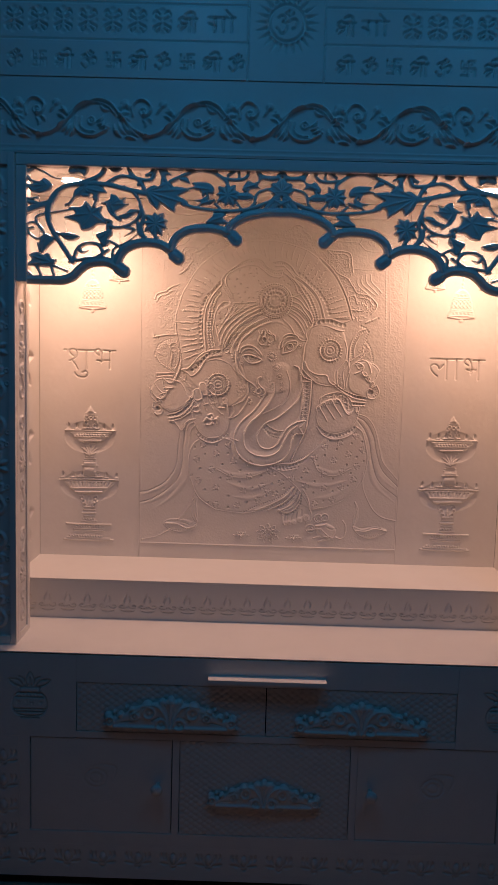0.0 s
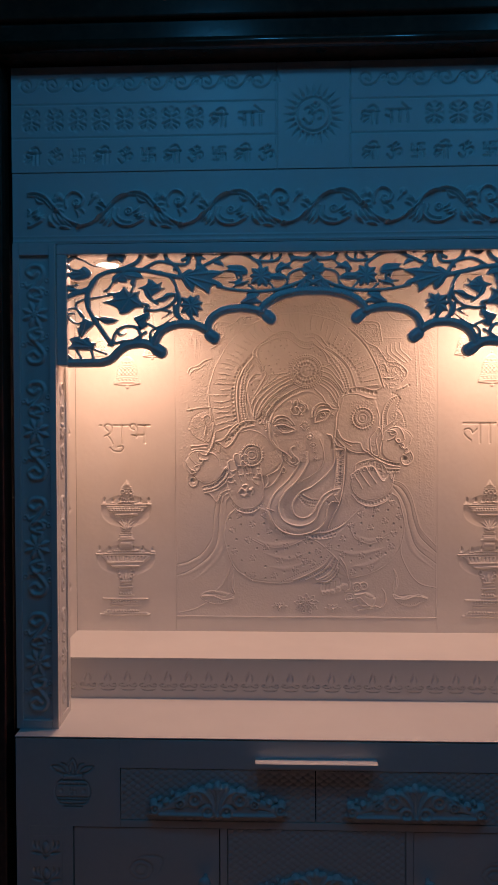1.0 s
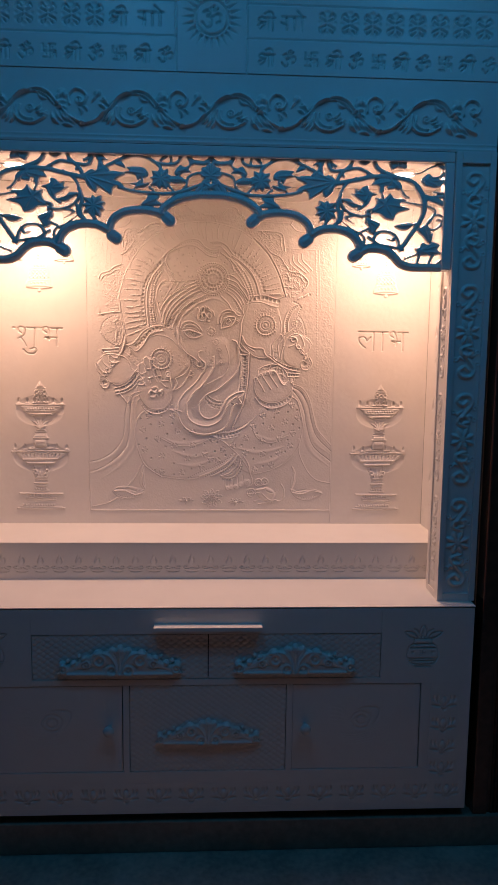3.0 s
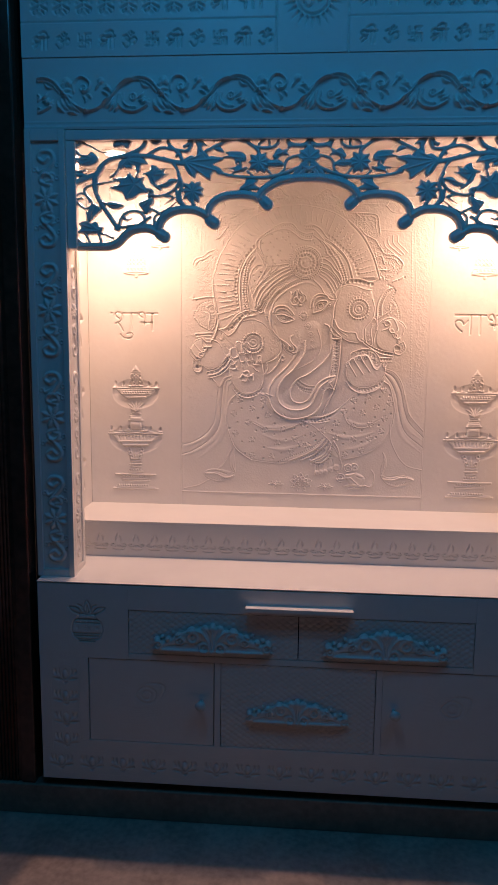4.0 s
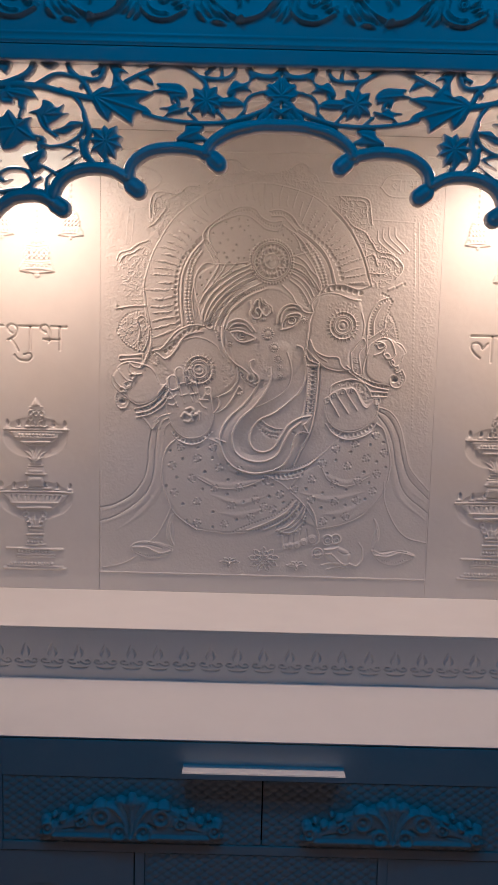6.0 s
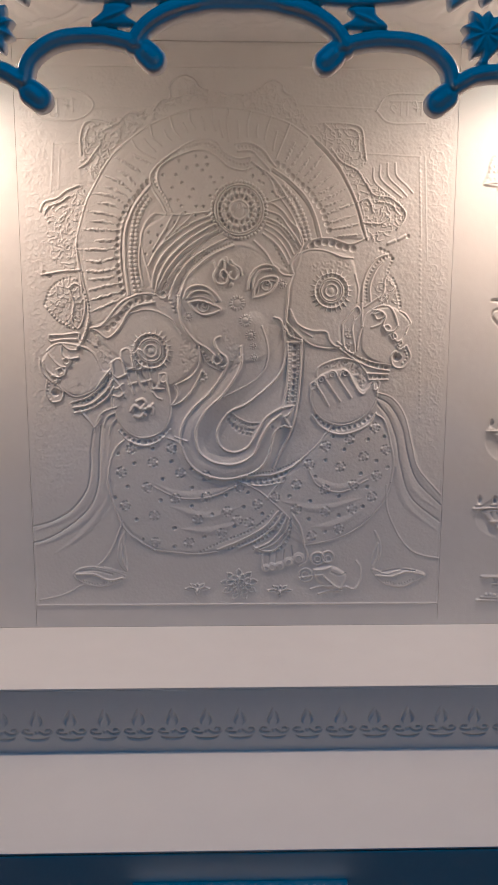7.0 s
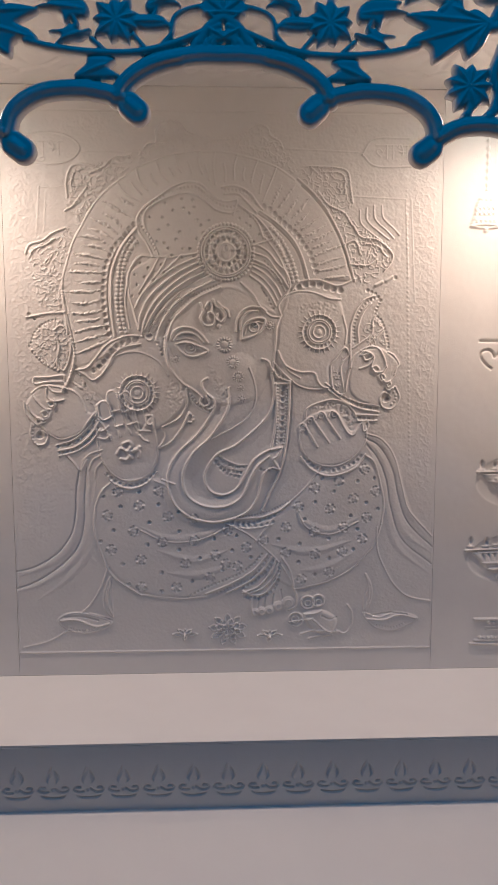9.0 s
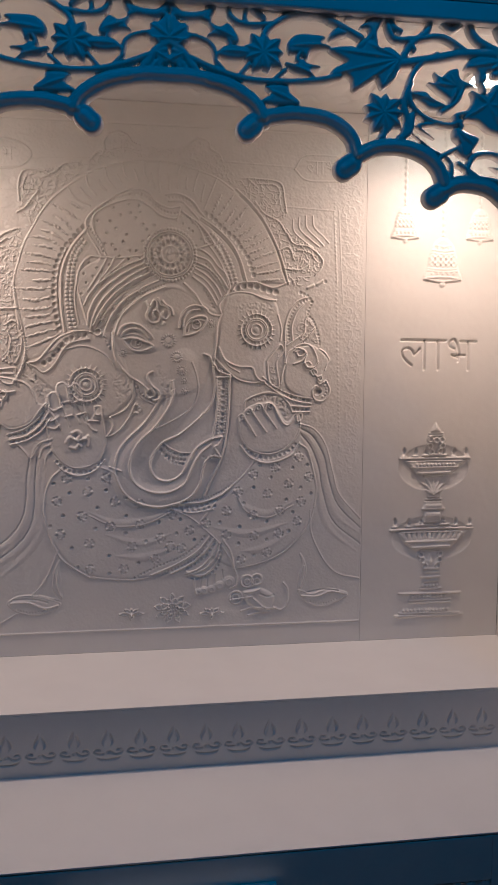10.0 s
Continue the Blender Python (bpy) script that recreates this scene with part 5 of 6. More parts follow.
relief.field([(155, 1006), (190, 1013), (220, 996), (218, 974), (202, 957), (175, 969), (159, 984)], 3.7, 7.7)
ridge((125, 988), (148, 991), (172, 995))
ridge((155, 1004), (175, 1006), (190, 1011))
ridge((149, 963), (170, 969), (196, 970))
ridge((165, 953), (191, 960), (212, 960))
ridge((175, 991), (201, 969), (225, 967))
groove((190, 1000), (206, 993), (220, 996))
ridge((220, 969), (238, 963), (251, 980), (251, 1007), (242, 1022))
petals(-84, 965, 25)
petals(86, 960, 25)
big_lotus(2, 974, 38)
leaf((-335, 996), (-321, 1009), (-294, 1013), (-262, 1006), (-230, 993), (-252, 978), (-284, 971), (-317, 980))
ridge((-330, 998), (-295, 998), (-262, 985), (-235, 990))
holes(6, 2.2, (-317, 983), (-290, 976), (-257, 982))
groove((-324, 1004), (-289, 1005), (-257, 997))
leaf((-230, 1085), (-241, 1058), (-243, 1025), (-227, 1004), (-228, 1036), (-231, 1063))
ridge((-236, 1061), (-235, 1030), (-227, 1008))
fine((-233, 1107), (-250, 1063), (-270, 1030), (-289, 1012))
fine((-317, 976), (-355, 955), (-405, 943))
fine((-273, 1012), (-230, 1000))
leaf((274, 1005), (306, 995), (342, 1005), (384, 993), (359, 976), (330, 967), (296, 977))
ridge((283, 992), (316, 990), (348, 1000), (381, 993))
groove((295, 999), (332, 1004), (363, 1000))
holes(6, 2.2, (301, 979), (333, 973), (359, 982))
leaf((278, 1085), (289, 1063), (290, 1036), (276, 1003), (276, 1034), (284, 1063))
ridge((286, 1058), (285, 1034), (278, 1012))
fine((299, 1181), (302, 1133), (319, 1091), (340, 1058), (367, 1037), (411, 1027))
# sashes falling at both sides
fold((-278, 1305), (-285, 1258), (-288, 1215), (-297, 1172), (-326, 1128), (-372, 1102), (-413, 1088))
fold((-264, 1300), (-268, 1247), (-269, 1194), (-283, 1145), (-318, 1104), (-371, 1071), (-415, 1057))
fold((-250, 1295), (-259, 1236), (-261, 1172), (-275, 1129), (-314, 1082), (-372, 1040))
groove((-284, 1300), (-292, 1258), (-294, 1215), (-303, 1174), (-331, 1135), (-374, 1108), (-415, 1097))
groove((-271, 1302), (-276, 1247), (-279, 1193), (-292, 1147), (-324, 1111), (-375, 1077), (-417, 1062))
fine((-240, 1338), (-265, 1329), (-279, 1310), (-285, 1289))
fine((-243, 1327), (-258, 1319), (-266, 1300))
fine((-241, 1315), (-252, 1302), (-255, 1284))
fold((275, 1363), (306, 1349), (332, 1307), (345, 1255), (367, 1203), (410, 1150))
fold((276, 1352), (300, 1331), (322, 1287), (333, 1234), (356, 1171), (411, 1126))
fold((278, 1338), (299, 1302), (312, 1260), (321, 1203), (343, 1139), (409, 1083))
fine((273, 1368), (306, 1356), (331, 1323), (348, 1263), (363, 1215), (410, 1161))
groove((275, 1358), (303, 1340), (328, 1297), (340, 1245), (361, 1189), (411, 1139))
groove((277, 1345), (299, 1317), (316, 1275), (326, 1221), (350, 1155), (410, 1104))
# ornament round the halo
relief.scribble([(-294, 1759), (-310, 1745), (-340, 1733), (-371, 1716), (-370, 1696), (-352, 1677), (-332, 1667), (-301, 1691), (-285, 1730)], 1.35, 2.4, 41)
relief.scribble([(-269, 1759), (-293, 1783), (-298, 1812), (-288, 1855), (-266, 1873), (-236, 1876), (-206, 1887), (-167, 1896), (-127, 1918), (-113, 1899), (-164, 1869), (-200, 1845), (-230, 1820)], 1.35, 2.4, 42)
relief.scribble([(-113, 1899), (-117, 1928), (-97, 1950), (-68, 1936), (-39, 1926), (10, 1926), (48, 1939), (82, 1943), (112, 1906), (136, 1873), (127, 1856), (93, 1875), (58, 1887), (-10, 1901), (-59, 1900)], 1.08, 2.4, 43)
relief.scribble([(146, 1845), (141, 1871), (185, 1874), (233, 1864), (244, 1806), (235, 1787), (275, 1754), (314, 1730), (323, 1701), (306, 1677), (268, 1653), (250, 1665), (239, 1692), (226, 1735), (201, 1778)], 1.35, 2.4, 44)
relief.scribble([(-363, 1677), (-307, 1676), (-309, 1602), (-345, 1607), (-360, 1637)], 1.08, 2.4, 45)
ridge((-374, 1709), (-365, 1726), (-342, 1733), (-322, 1747), (-299, 1756))
fine((-366, 1704), (-357, 1718), (-337, 1725), (-318, 1737))
ridge((-293, 1812), (-294, 1840), (-286, 1865), (-270, 1872), (-250, 1870), (-234, 1864))
fine((-283, 1817), (-285, 1840), (-278, 1857), (-264, 1863))
ridge((-247, 1857), (-224, 1868), (-204, 1885), (-177, 1886))
ridge((-298, 1788), (-283, 1797), (-268, 1816), (-257, 1829))
ridge((-157, 1891), (-142, 1909), (-127, 1912), (-127, 1932), (-117, 1945), (-99, 1951), (-82, 1945), (-72, 1932), (-58, 1926))
fine((-135, 1903), (-112, 1915), (-86, 1919), (-60, 1915))
fine((23, 1914), (39, 1930), (50, 1939), (66, 1946), (81, 1939), (86, 1926), (103, 1916), (109, 1903))
fine((-34, 1924), (-20, 1918), (10, 1919))
ridge((175, 1859), (161, 1871), (180, 1871), (214, 1869), (232, 1861), (237, 1836), (242, 1806))
fine((183, 1861), (214, 1861), (226, 1851), (228, 1825))
ridge((176, 1826), (196, 1802), (225, 1788), (240, 1767))
ridge((270, 1742), (295, 1735), (319, 1713), (317, 1695), (304, 1680))
fine((266, 1730), (291, 1726), (307, 1709))
ridge((227, 1729), (248, 1735), (258, 1711))
ridge((239, 1692), (272, 1690), (291, 1701))
ridge((243, 1764), (256, 1745), (275, 1738))
# tablets and border in the upper ground
fine((-375, 1898), (-359, 1924), (-299, 1925), (-268, 1901), (-296, 1875), (-363, 1875), (-375, 1898))
fine((259, 1894), (282, 1922), (348, 1924))
fine((259, 1894), (286, 1873), (353, 1873))
fine((269, 1797), (271, 1773), (296, 1751), (312, 1739))
fine((283, 1801), (286, 1776), (309, 1754), (322, 1741))
fine((298, 1801), (301, 1779), (321, 1760), (333, 1747))
fine((256, 1792), (259, 1768), (283, 1747), (299, 1736))
faint((-345, 1830), (-257, 1834))
faint((-345, 1830), (-352, 1745))
faint((-333, 1820), (-338, 1750))
faint((239, 1818), (343, 1813))
faint((343, 1813), (352, 1662))
faint((354, 1813), (365, 1623))
faint((-266, 1892), (-157, 1897))
faint((117, 1903), (252, 1898))
# fine tooth of the whole face
relief.grain([(-412, 1966), (412, 1966), (412, 934), (-412, 934)], 0.075, 1.1, 61, smooth=False)
relief.grain([(-230, 1660), (250, 1640), (330, 1440), (240, 1300), (-240, 1300), (-360, 1420)], 0.07, 2.2, 62)
# words in the two corner tablets, arched lines and the border of curls
for pen in SHUBH:
    relief.line([(-366 + a * 0.72, 1912 - b * 0.72) for a, b in pen], 3.2, 0.9)
for pen in LABH:
    relief.line([(284 + a * 0.5, 1911 - b * 0.5) for a, b in pen], 3.2, 0.9)
relief.scribble([(-402, 1955), (-352, 1955), (-362, 1700), (-376, 1250), (-402, 1250)], 0.42, 3.2, 51, smooth=False)
relief.scribble([(402, 1955), (352, 1955), (362, 1700), (376, 1250), (402, 1250)], 0.42, 3.2, 52, smooth=False)
relief.scribble([(-350, 1955), (-260, 1955), (-180, 1925), (-330, 1925)], 0.25, 3.2, 53, smooth=False)
relief.scribble([(350, 1955), (260, 1955), (180, 1925), (330, 1925)], 0.25, 3.2, 54, smooth=False)
for k in range(58):
    relief.disc(345 + k * 0.3, 1830 - k * 9, 2.6, 0.7).disc(-345 - k * 0.3, 1830 - k * 9, 2.6, 0.35)
relief.line([(-411, 932), (411, 931)], 4.4, 2.0)
for d in (-1, 1):
    relief.line([(d * 411, 932), (d * 411, 1190)], 3.4, 0.7)
relief.line([(-410, 1968), (410, 1968)], 4, -1.0)
part("figure_relief", relief.mesh("figure_relief", 8), CARVED, back, "white relief of a seated elephant-headed figure")

# ---- side walls and inner ceiling ----
for d in (-1, 1):
    side = thing("side_wall", "white carved side wall inside the shrine", "panel", (d * 0.7355, 0, 0))
    s = Sheet(100, 424, 764, 2012, 4)
    for k in range(5):
        v = 880 + k * 240
        s.line([(200, v), (250, v + 60), (300, v + 110), (260, v + 170), (210, v + 235)], 13, -12)
        for a, b, c, e in ((240, 40, 180, 90), (285, 90, 350, 70), (290, 130, 370, 160), (235, 190, 170, 170), (225, 215, 300, 225)):
            s.line([(a, v + b), ((a + c) / 2, v + (b + e) / 2 + 14), (c, v + e)], 36, -13, taper=2)
    ob = part("leaf_carving", s.mesh("leaf_carving", 18), CARVED, side)
    if d > 0:
        ob.rotation_euler = (0, 0, radians(-90))
        ob.location = (0, 0.524, 0)
    else:
        ob.rotation_euler = (0, 0, radians(90))
        ob.location = (0, 0, 0)
    part("board", box(*((0.0085, 0.03) if d > 0 else (-0.03, -0.0085)), 0.1005, 0.4245, 0.7625, 2.012, 0), TAN_BACKING, side, "tan board that shows through the cut leaves")

top = thing("inner_ceiling", "white carved ceiling inside the shrine with two recessed lamps", "ceiling", (0, 0, 2.0125), kind="structure")
s = Sheet(-735, 735, -425, -10, 4.0)
s.line([(-700, -395), (700, -395), (700, -45), (-700, -45)], 8, -2, closed=True)
for u in (-380, 0, 380):
    s.rays(u, -235, 20, 120, 16, 22, -2.5).ring(u, -235, 135, 7, -2)
    s.disc(u, -235, 16, 2)
for k in range(12):
    u = -660 + k * 120
    s.line([(u, -380), (u + 40, -350), (u + 60, -375), (u + 40, -385)], 8, -2).line([(u + 60, -375), (u + 90, -352), (u + 118, -380)], 8, -2)
    s.line([(u, -70), (u + 40, -100), (u + 60, -75)], 8, -2).line([(u + 60, -75), (u + 90, -98), (u + 118, -70)], 8, -2)
ob = part("carved_sheet", s.mesh("carved_sheet", 8), CARVED, top)
ob.rotation_euler = (radians(90), 0, 0)
part("board", box(-0.767, 0.767, 0.032, 0.447, 0.0085, 0.03, 0), WHITE, top)
for lx, ly in LED:
    led = thing("recessed_lamp", "small round recessed warm spotlight with a white ring", "lamp", (lx, ly, 2.0125), "shrine spotlights")
    part("ring", lathe([(0.030, -0.003), (0.032, -0.007), (0.042, -0.005), (0.044, 0.001), (0.030, 0.001)]), BRASS, led)
    part("lens", lathe([(0.002, -0.006), (0.026, -0.005), (0.0295, -0.002), (0.0295, 0.0)]), LED_LENS, led)


# ---- columns ----
def scrollwork(s, u, v0, v1, pitch, k):
    """Blossoms and curled stems in rounded relief, up a narrow panel."""
    v = v0 + pitch / 2
    while v < v1 - 20:
        s.rays(u, v, 5 * k, 29 * k, 8, 14 * k, 5 * k + 1.2, turn=0.39).disc(u, v, 8 * k, 5 * k)
        for d in (-1, 1):
            a, b = v + d * pitch * 0.165, v + d * pitch * 0.36
            s.line([(u + 10 * k, a - d * 14), (u - 12 * k, a - d * 4), (u - 8 * k, a + d * 12), (u + 8 * k, a + d * 14), (u + 14 * k, a), (u + 2 * k, a - d * 5)], 10 * k, 4.5 * k)
            s.line([(u - 6 * k, a + d * 14), (u + 6 * k, (a + b) / 2), (u + 19 * k, b - d * 6), (u + 12 * k, b + d * 14), (u - 8 * k, b + d * 15), (u - 16 * k, b), (u - 4 * k, b - d * 11), (u + 6 * k, b - d * 2)], 11 * k, 5 * k)
            s.line([(u - 2 * k, (a + b) / 2 + d * 2), (u - 16 * k, (a + b) / 2 - d * 8), (u - 20 * k, (a + b) / 2 + d * 6)], 9 * k, 3.5 * k, taper=2)
            s.line([(u + 8 * k, (a + b) / 2 - d * 8), (u + 22 * k, a + d * 12)], 8 * k, 3.5 * k, taper=2)
            s.ring(u + 25 * k, a + d * 6, 4 * k, 3.4 * k, 2.4 * k).ring(u - 25 * k, (a + b) / 2 - d * 2, 4 * k, 3.4 * k, 2.4 * k).ring(u + 26 * k, b - d * 20, 4 * k, 3.4 * k, 2.4 * k)
        v += pitch


s = Sheet(-38, 38, 22, 1213, 1.7)
scrollwork(s, 0, 22, 1213, 297.75, 1.22)
FACE = s.mesh("carved_face", 6)
s = Sheet(-28, 28, 22, 1213, 2.0)
scrollwork(s, 0, 22, 1213, 297.75, 0.85)
SIDE_FACE = s.mesh("carved_side", 6)
for d in (-1, 1):
    col = thing("column", "square white column carved with blossoms and curled stems on the counter", "column", (d * 0.711, 0.0, 0.7605), "columns beside the opening")
    part("shaft", box(-0.047 if d > 0 else -0.0545, 0.0545 if d > 0 else 0.047, 0.009, 0.093, 0.0, 1.2425, 0), WHITE, col)
    edge = [(-0.0545, -0.0385, -0.006, 0.0088, 0.0, 1.2425), (0.0385, 0.0545, -0.006, 0.0088, 0.0, 1.2425), (-0.038, 0.038, -0.006, 0.0088, 0.0, 0.0215), (-0.038, 0.038, -0.006, 0.0088, 1.2135, 1.2425)]
    part("front_border", block(*edge), WHITE, col)
    part("carved_face", FACE, CARVED, col).location = (0, 0.002, 0)
    inner = -d
    x0, x1 = sorted((inner * 0.0472, inner * 0.0545))
    part("side_border", block((x0, x1, 0.009, 0.0225, 0.0, 1.2425), (x0, x1, 0.079, 0.098, 0.0, 1.2425), (x0, x1, 0.0226, 0.0789, 0.0, 0.0215), (x0, x1, 0.0226, 0.0789, 1.2135, 1.2425)), WHITE, col)
    ob = part("carved_side", SIDE_FACE, CARVED, col)
    ob.rotation_euler = (0, 0, radians(-90 if inner < 0 else 90))
    ob.location = (inner * 0.0500, 0.0508, 0)

# ---- cut fretwork over the opening ----
arch = thing("fretwork_arch", "white openwork arch of vines, leaves and cusps over the shrine opening", "fretwork", (0, 0.034, 0))
part("frame_rail", box(-0.6555, 0.6555, -0.031, 0.006, 1.9765, 2.0035, 0.003), WHITE, arch)
for d in (-1, 1):
    x0, x1 = sorted((d * 0.6555, d * 0.630))
    part("frame_stile", box(x0, x1, -0.031, 0.006, 1.694, 1.976, 0.003), WHITE, arch)
fret = Fret(-632, 632, 1690, 1980, 1.5, 50.0)
VEINS = []


def band(f, pts, wide):
    """A moulded rib: a broad strip with a raised roll along it."""
    f.stem(pts, wide)
    VEINS.append((pts if len(pts) > 2 else [pts[0], ((pts[0][0] + pts[1][0]) / 2, (pts[0][1] + pts[1][1]) / 2), pts[1]], wide * 0.5))


def spray(f, p, q, wide=16):
    """A pointed leaf from p to q, with a barb on each side."""
    e = np.array(q, float) - p
    n = np.array((-e[1], e[0]))
    wide *= 1.2
    q = p + e * 1.08
    f.stem([tuple(p), tuple(p + e * 0.5 + n * 0.12), tuple(q)], wide, 2)
    for k, d in ((0.35, 1), (0.5, -1)):
        a = p + e * k
        f.stem([tuple(a), tuple(a + e * 0.25 + n * d * 0.38)], wide * 0.55, 1)
    VEINS.append(([tuple(p), tuple(q)], 4.0))


def lobes(f, p, q, shape):
    e = np.array(q, float) - p
    size = np.hypot(*e)
    for turn, k, w in shape:
        c, s2 = math.cos(turn), math.sin(turn)
        t = p + np.array((e[0] * c - e[1] * s2, e[0] * s2 + e[1] * c)) * k
        f.stem([tuple(p), tuple(t)], size * w, 2)
        VEINS.append(([tuple(p), tuple(t)], size * 0.12))


def fan(f, p, q):
    """A short leaf that spreads like a fan, its lobes grown together."""
    e = np.array(q, float) - p
    lobes(f, p, q, ((-1.7, 0.8, 0.5), (-0.95, 1.0, 0.58), (-0.1, 1.1, 0.62), (0.8, 1.02, 0.58), (1.6, 0.8, 0.5)))
    c = p + e * 0.3
    f.dot(c[0], c[1], math.dist(p, q) * 0.56)


def blossom(f, p, q):
    size = math.dist(p, q)
    for k in range(9):
        a = k * math.tau / 9 + 0.3
        r = size * (1.0 if k % 2 else 0.86)
        t = (p[0] + r * math.cos(a), p[1] + r * math.sin(a) * 0.9)
        f.stem([p, t], size * 0.52, 2)
        VEINS.append(([p, t], size * 0.16))
    f.dot(p[0], p[1], size * 0.46)


# stems, leaves and blossoms of the middle
fret.stem([(-628, 1980), (-54, 1981)], 9.0)
fret.stem([(-62, 1991), (-57, 1971), (-40, 1963), (-15, 1963), (0, 1976)], 10.1)
fret.stem([(-31, 1895), (-19, 1913), (1, 1926)], 10.1)
fret.stem([(-14, 1893), (-6, 1906), (1, 1900)], 7.8)
fan(fret, (1, 1929), (0, 1960))
spray(fret, (1, 1899), (-19, 1910), 10)
fret.stem([(-244, 1894), (-210, 1886), (-159, 1881), (-108, 1882), (-65, 1892), (-31, 1905), (-6, 1914)], 8.0)
fret.stem([(-276, 1949), (-242, 1965), (-209, 1977), (-175, 1974), (-150, 1961), (-135, 1947), (-131, 1929)], 8.0)
fret.stem([(-145, 1959), (-116, 1956), (-95, 1959), (-83, 1972), (-89, 1995)], 7.1)
fret.stem([(-134, 1967), (-112, 1979), (-106, 1967), (-109, 1956)], 5.3)
fret.stem([(-65, 1910), (-59, 1925), (-40, 1934), (-6, 1939)], 6.2)
fret.stem([(-55, 1958), (-38, 1963), (-6, 1962)], 6.2)
fret.stem([(-53, 1981), (-57, 1971), (-52, 1960)], 8.0)
fret.stem([(-335, 1962), (-322, 1970), (-319, 1993)], 8.0)
fret.stem([(-320, 1982), (-303, 1975), (-295, 1962), (-297, 1944)], 7.1)
fret.blade([(-303, 1976), (-291, 1979), (-286, 1973), (-274, 1964), (-286, 1963), (-290, 1952), (-298, 1962)])
fret.stem([(-234, 1994), (-229, 1972)], 11.6)
fret.blade([(-284, 1994), (-267, 1989), (-252, 1975), (-269, 1978), (-279, 1987)])
fret.blade([(-253, 1954), (-237, 1959), (-228, 1945), (-243, 1949)])
fret.blade([(-340, 1923), (-319, 1938), (-305, 1936), (-299, 1943), (-285, 1946), (-275, 1933), (-260, 1936), (-229, 1930), (-252, 1917), (-255, 1913), (-238, 1905), (-230, 1892), (-252, 1896), (-262, 1890), (-266, 1875), (-286, 1886), (-300, 1894), (-308, 1881), (-325, 1893), (-333, 1906)])
VEINS.append(([(-333, 1922), (-235, 1929)], 7))
VEINS.append(([(-333, 1922), (-237, 1896)], 7))
VEINS.append(([(-333, 1922), (-266, 1878)], 7))
VEINS.append(([(-333, 1922), (-310, 1885)], 7))
VEINS.append(([(-333, 1922), (-285, 1941)], 7))
blossom(fret, (-311, 1846), (-277, 1847))
fret.stem([(-313, 1828), (-312, 1812)], 8.0)
fret.stem([(-323, 1828), (-307, 1811)], 7.1)
fret.stem([(-355, 1845), (-352, 1823), (-337, 1811)], 10.7)
fret.blade([(-231, 1933), (-216, 1938), (-222, 1946), (-200, 1948), (-180, 1946), (-168, 1934), (-171, 1922), (-187, 1922), (-196, 1915), (-201, 1926), (-216, 1930)])
VEINS.append(([(-171, 1930), (-226, 1935)], 7))
fret.stem([(-187, 1924), (-182, 1914), (-186, 1908)], 5.3)
fret.blade([(-216, 1905), (-198, 1908), (-189, 1914), (-181, 1906), (-165, 1908), (-177, 1897), (-196, 1894), (-210, 1888), (-201, 1900)])
VEINS.append(([(-171, 1905), (-204, 1893)], 7))
blossom(fret, (-133, 1919), (-101, 1919))
fret.blade([(-116, 1923), (-92, 1926), (-75, 1923), (-68, 1912), (-92, 1908), (-108, 1912)])
VEINS.append(([(-112, 1917), (-72, 1917)], 7))
fret.stem([(-69, 1915), (-65, 1905), (-77, 1891)], 5.3)
fret.stem([(-164, 1897), (-150, 1885)], 5.3)
fret.stem([(-112, 1902), (-98, 1886)], 5.3)
fret.blade([(-97, 1934), (-92, 1945), (-82, 1955), (-70, 1950), (-55, 1955), (-60, 1944), (-54, 1938), (-69, 1937), (-79, 1934), (-91, 1929)])
VEINS.append(([(-61, 1947), (-92, 1936)], 7))
fret.stem([(-82, 1934), (-89, 1921)], 4.5)
fret.blade([(-185, 1851), (-172, 1866), (-167, 1875), (-137, 1873), (-144, 1863), (-130, 1851)])
VEINS.append(([(-140, 1868), (-176, 1854)], 7))
fret.blade([(-239, 1880), (-223, 1874), (-212, 1867), (-198, 1853), (-217, 1854), (-227, 1866)])
fret.blade([(-86, 1873), (-69, 1884), (-48, 1888), (-55, 1876), (-75, 1866)])
fret.stem([(-40, 1883), (-35, 1893), (-26, 1901)], 8.9)
fret.stem([(-24, 1881), (-21, 1893), (-12, 1901)], 7.1)
fret.blade([(-31, 1933), (-21, 1946), (-6, 1954), (-6, 1918), (-19, 1922), (-25, 1928)])
VEINS.append(([(-12, 1922), (-27, 1931)], 7))
fret.h -= 1.1 * np.clip((345 - np.abs(fret.u)) / 25, 0, 1)[None, :]
# cusped edge of the arch
band(fret, [(-645, 1702), (-577, 1702), (-543, 1703), (-519, 1712), (-499, 1731), (-478, 1745), (-449, 1750), (-427, 1748), (-407, 1738)], 23)
band(fret, [(-407, 1748), (-398, 1770), (-382, 1786), (-356, 1797), (-328, 1800), (-299, 1796), (-274, 1783)], 23)
band(fret, [(-401, 1735), (-390, 1728)], 33)
band(fret, [(-272, 1783), (-266, 1805), (-250, 1822), (-224, 1834), (-184, 1838), (-150, 1834), (-127, 1827)], 23)
band(fret, [(-264, 1771), (-253, 1763)], 33)
band(fret, [(-135, 1827), (-124, 1844), (-101, 1860), (-75, 1871), (-55, 1875)], 23)
band(fret, [(-118, 1819), (-109, 1811)], 33)
band(fret, [(-130, 1833), (-117, 1851), (-91, 1867), (-57, 1876), (-27, 1880), (1, 1880)], 24)
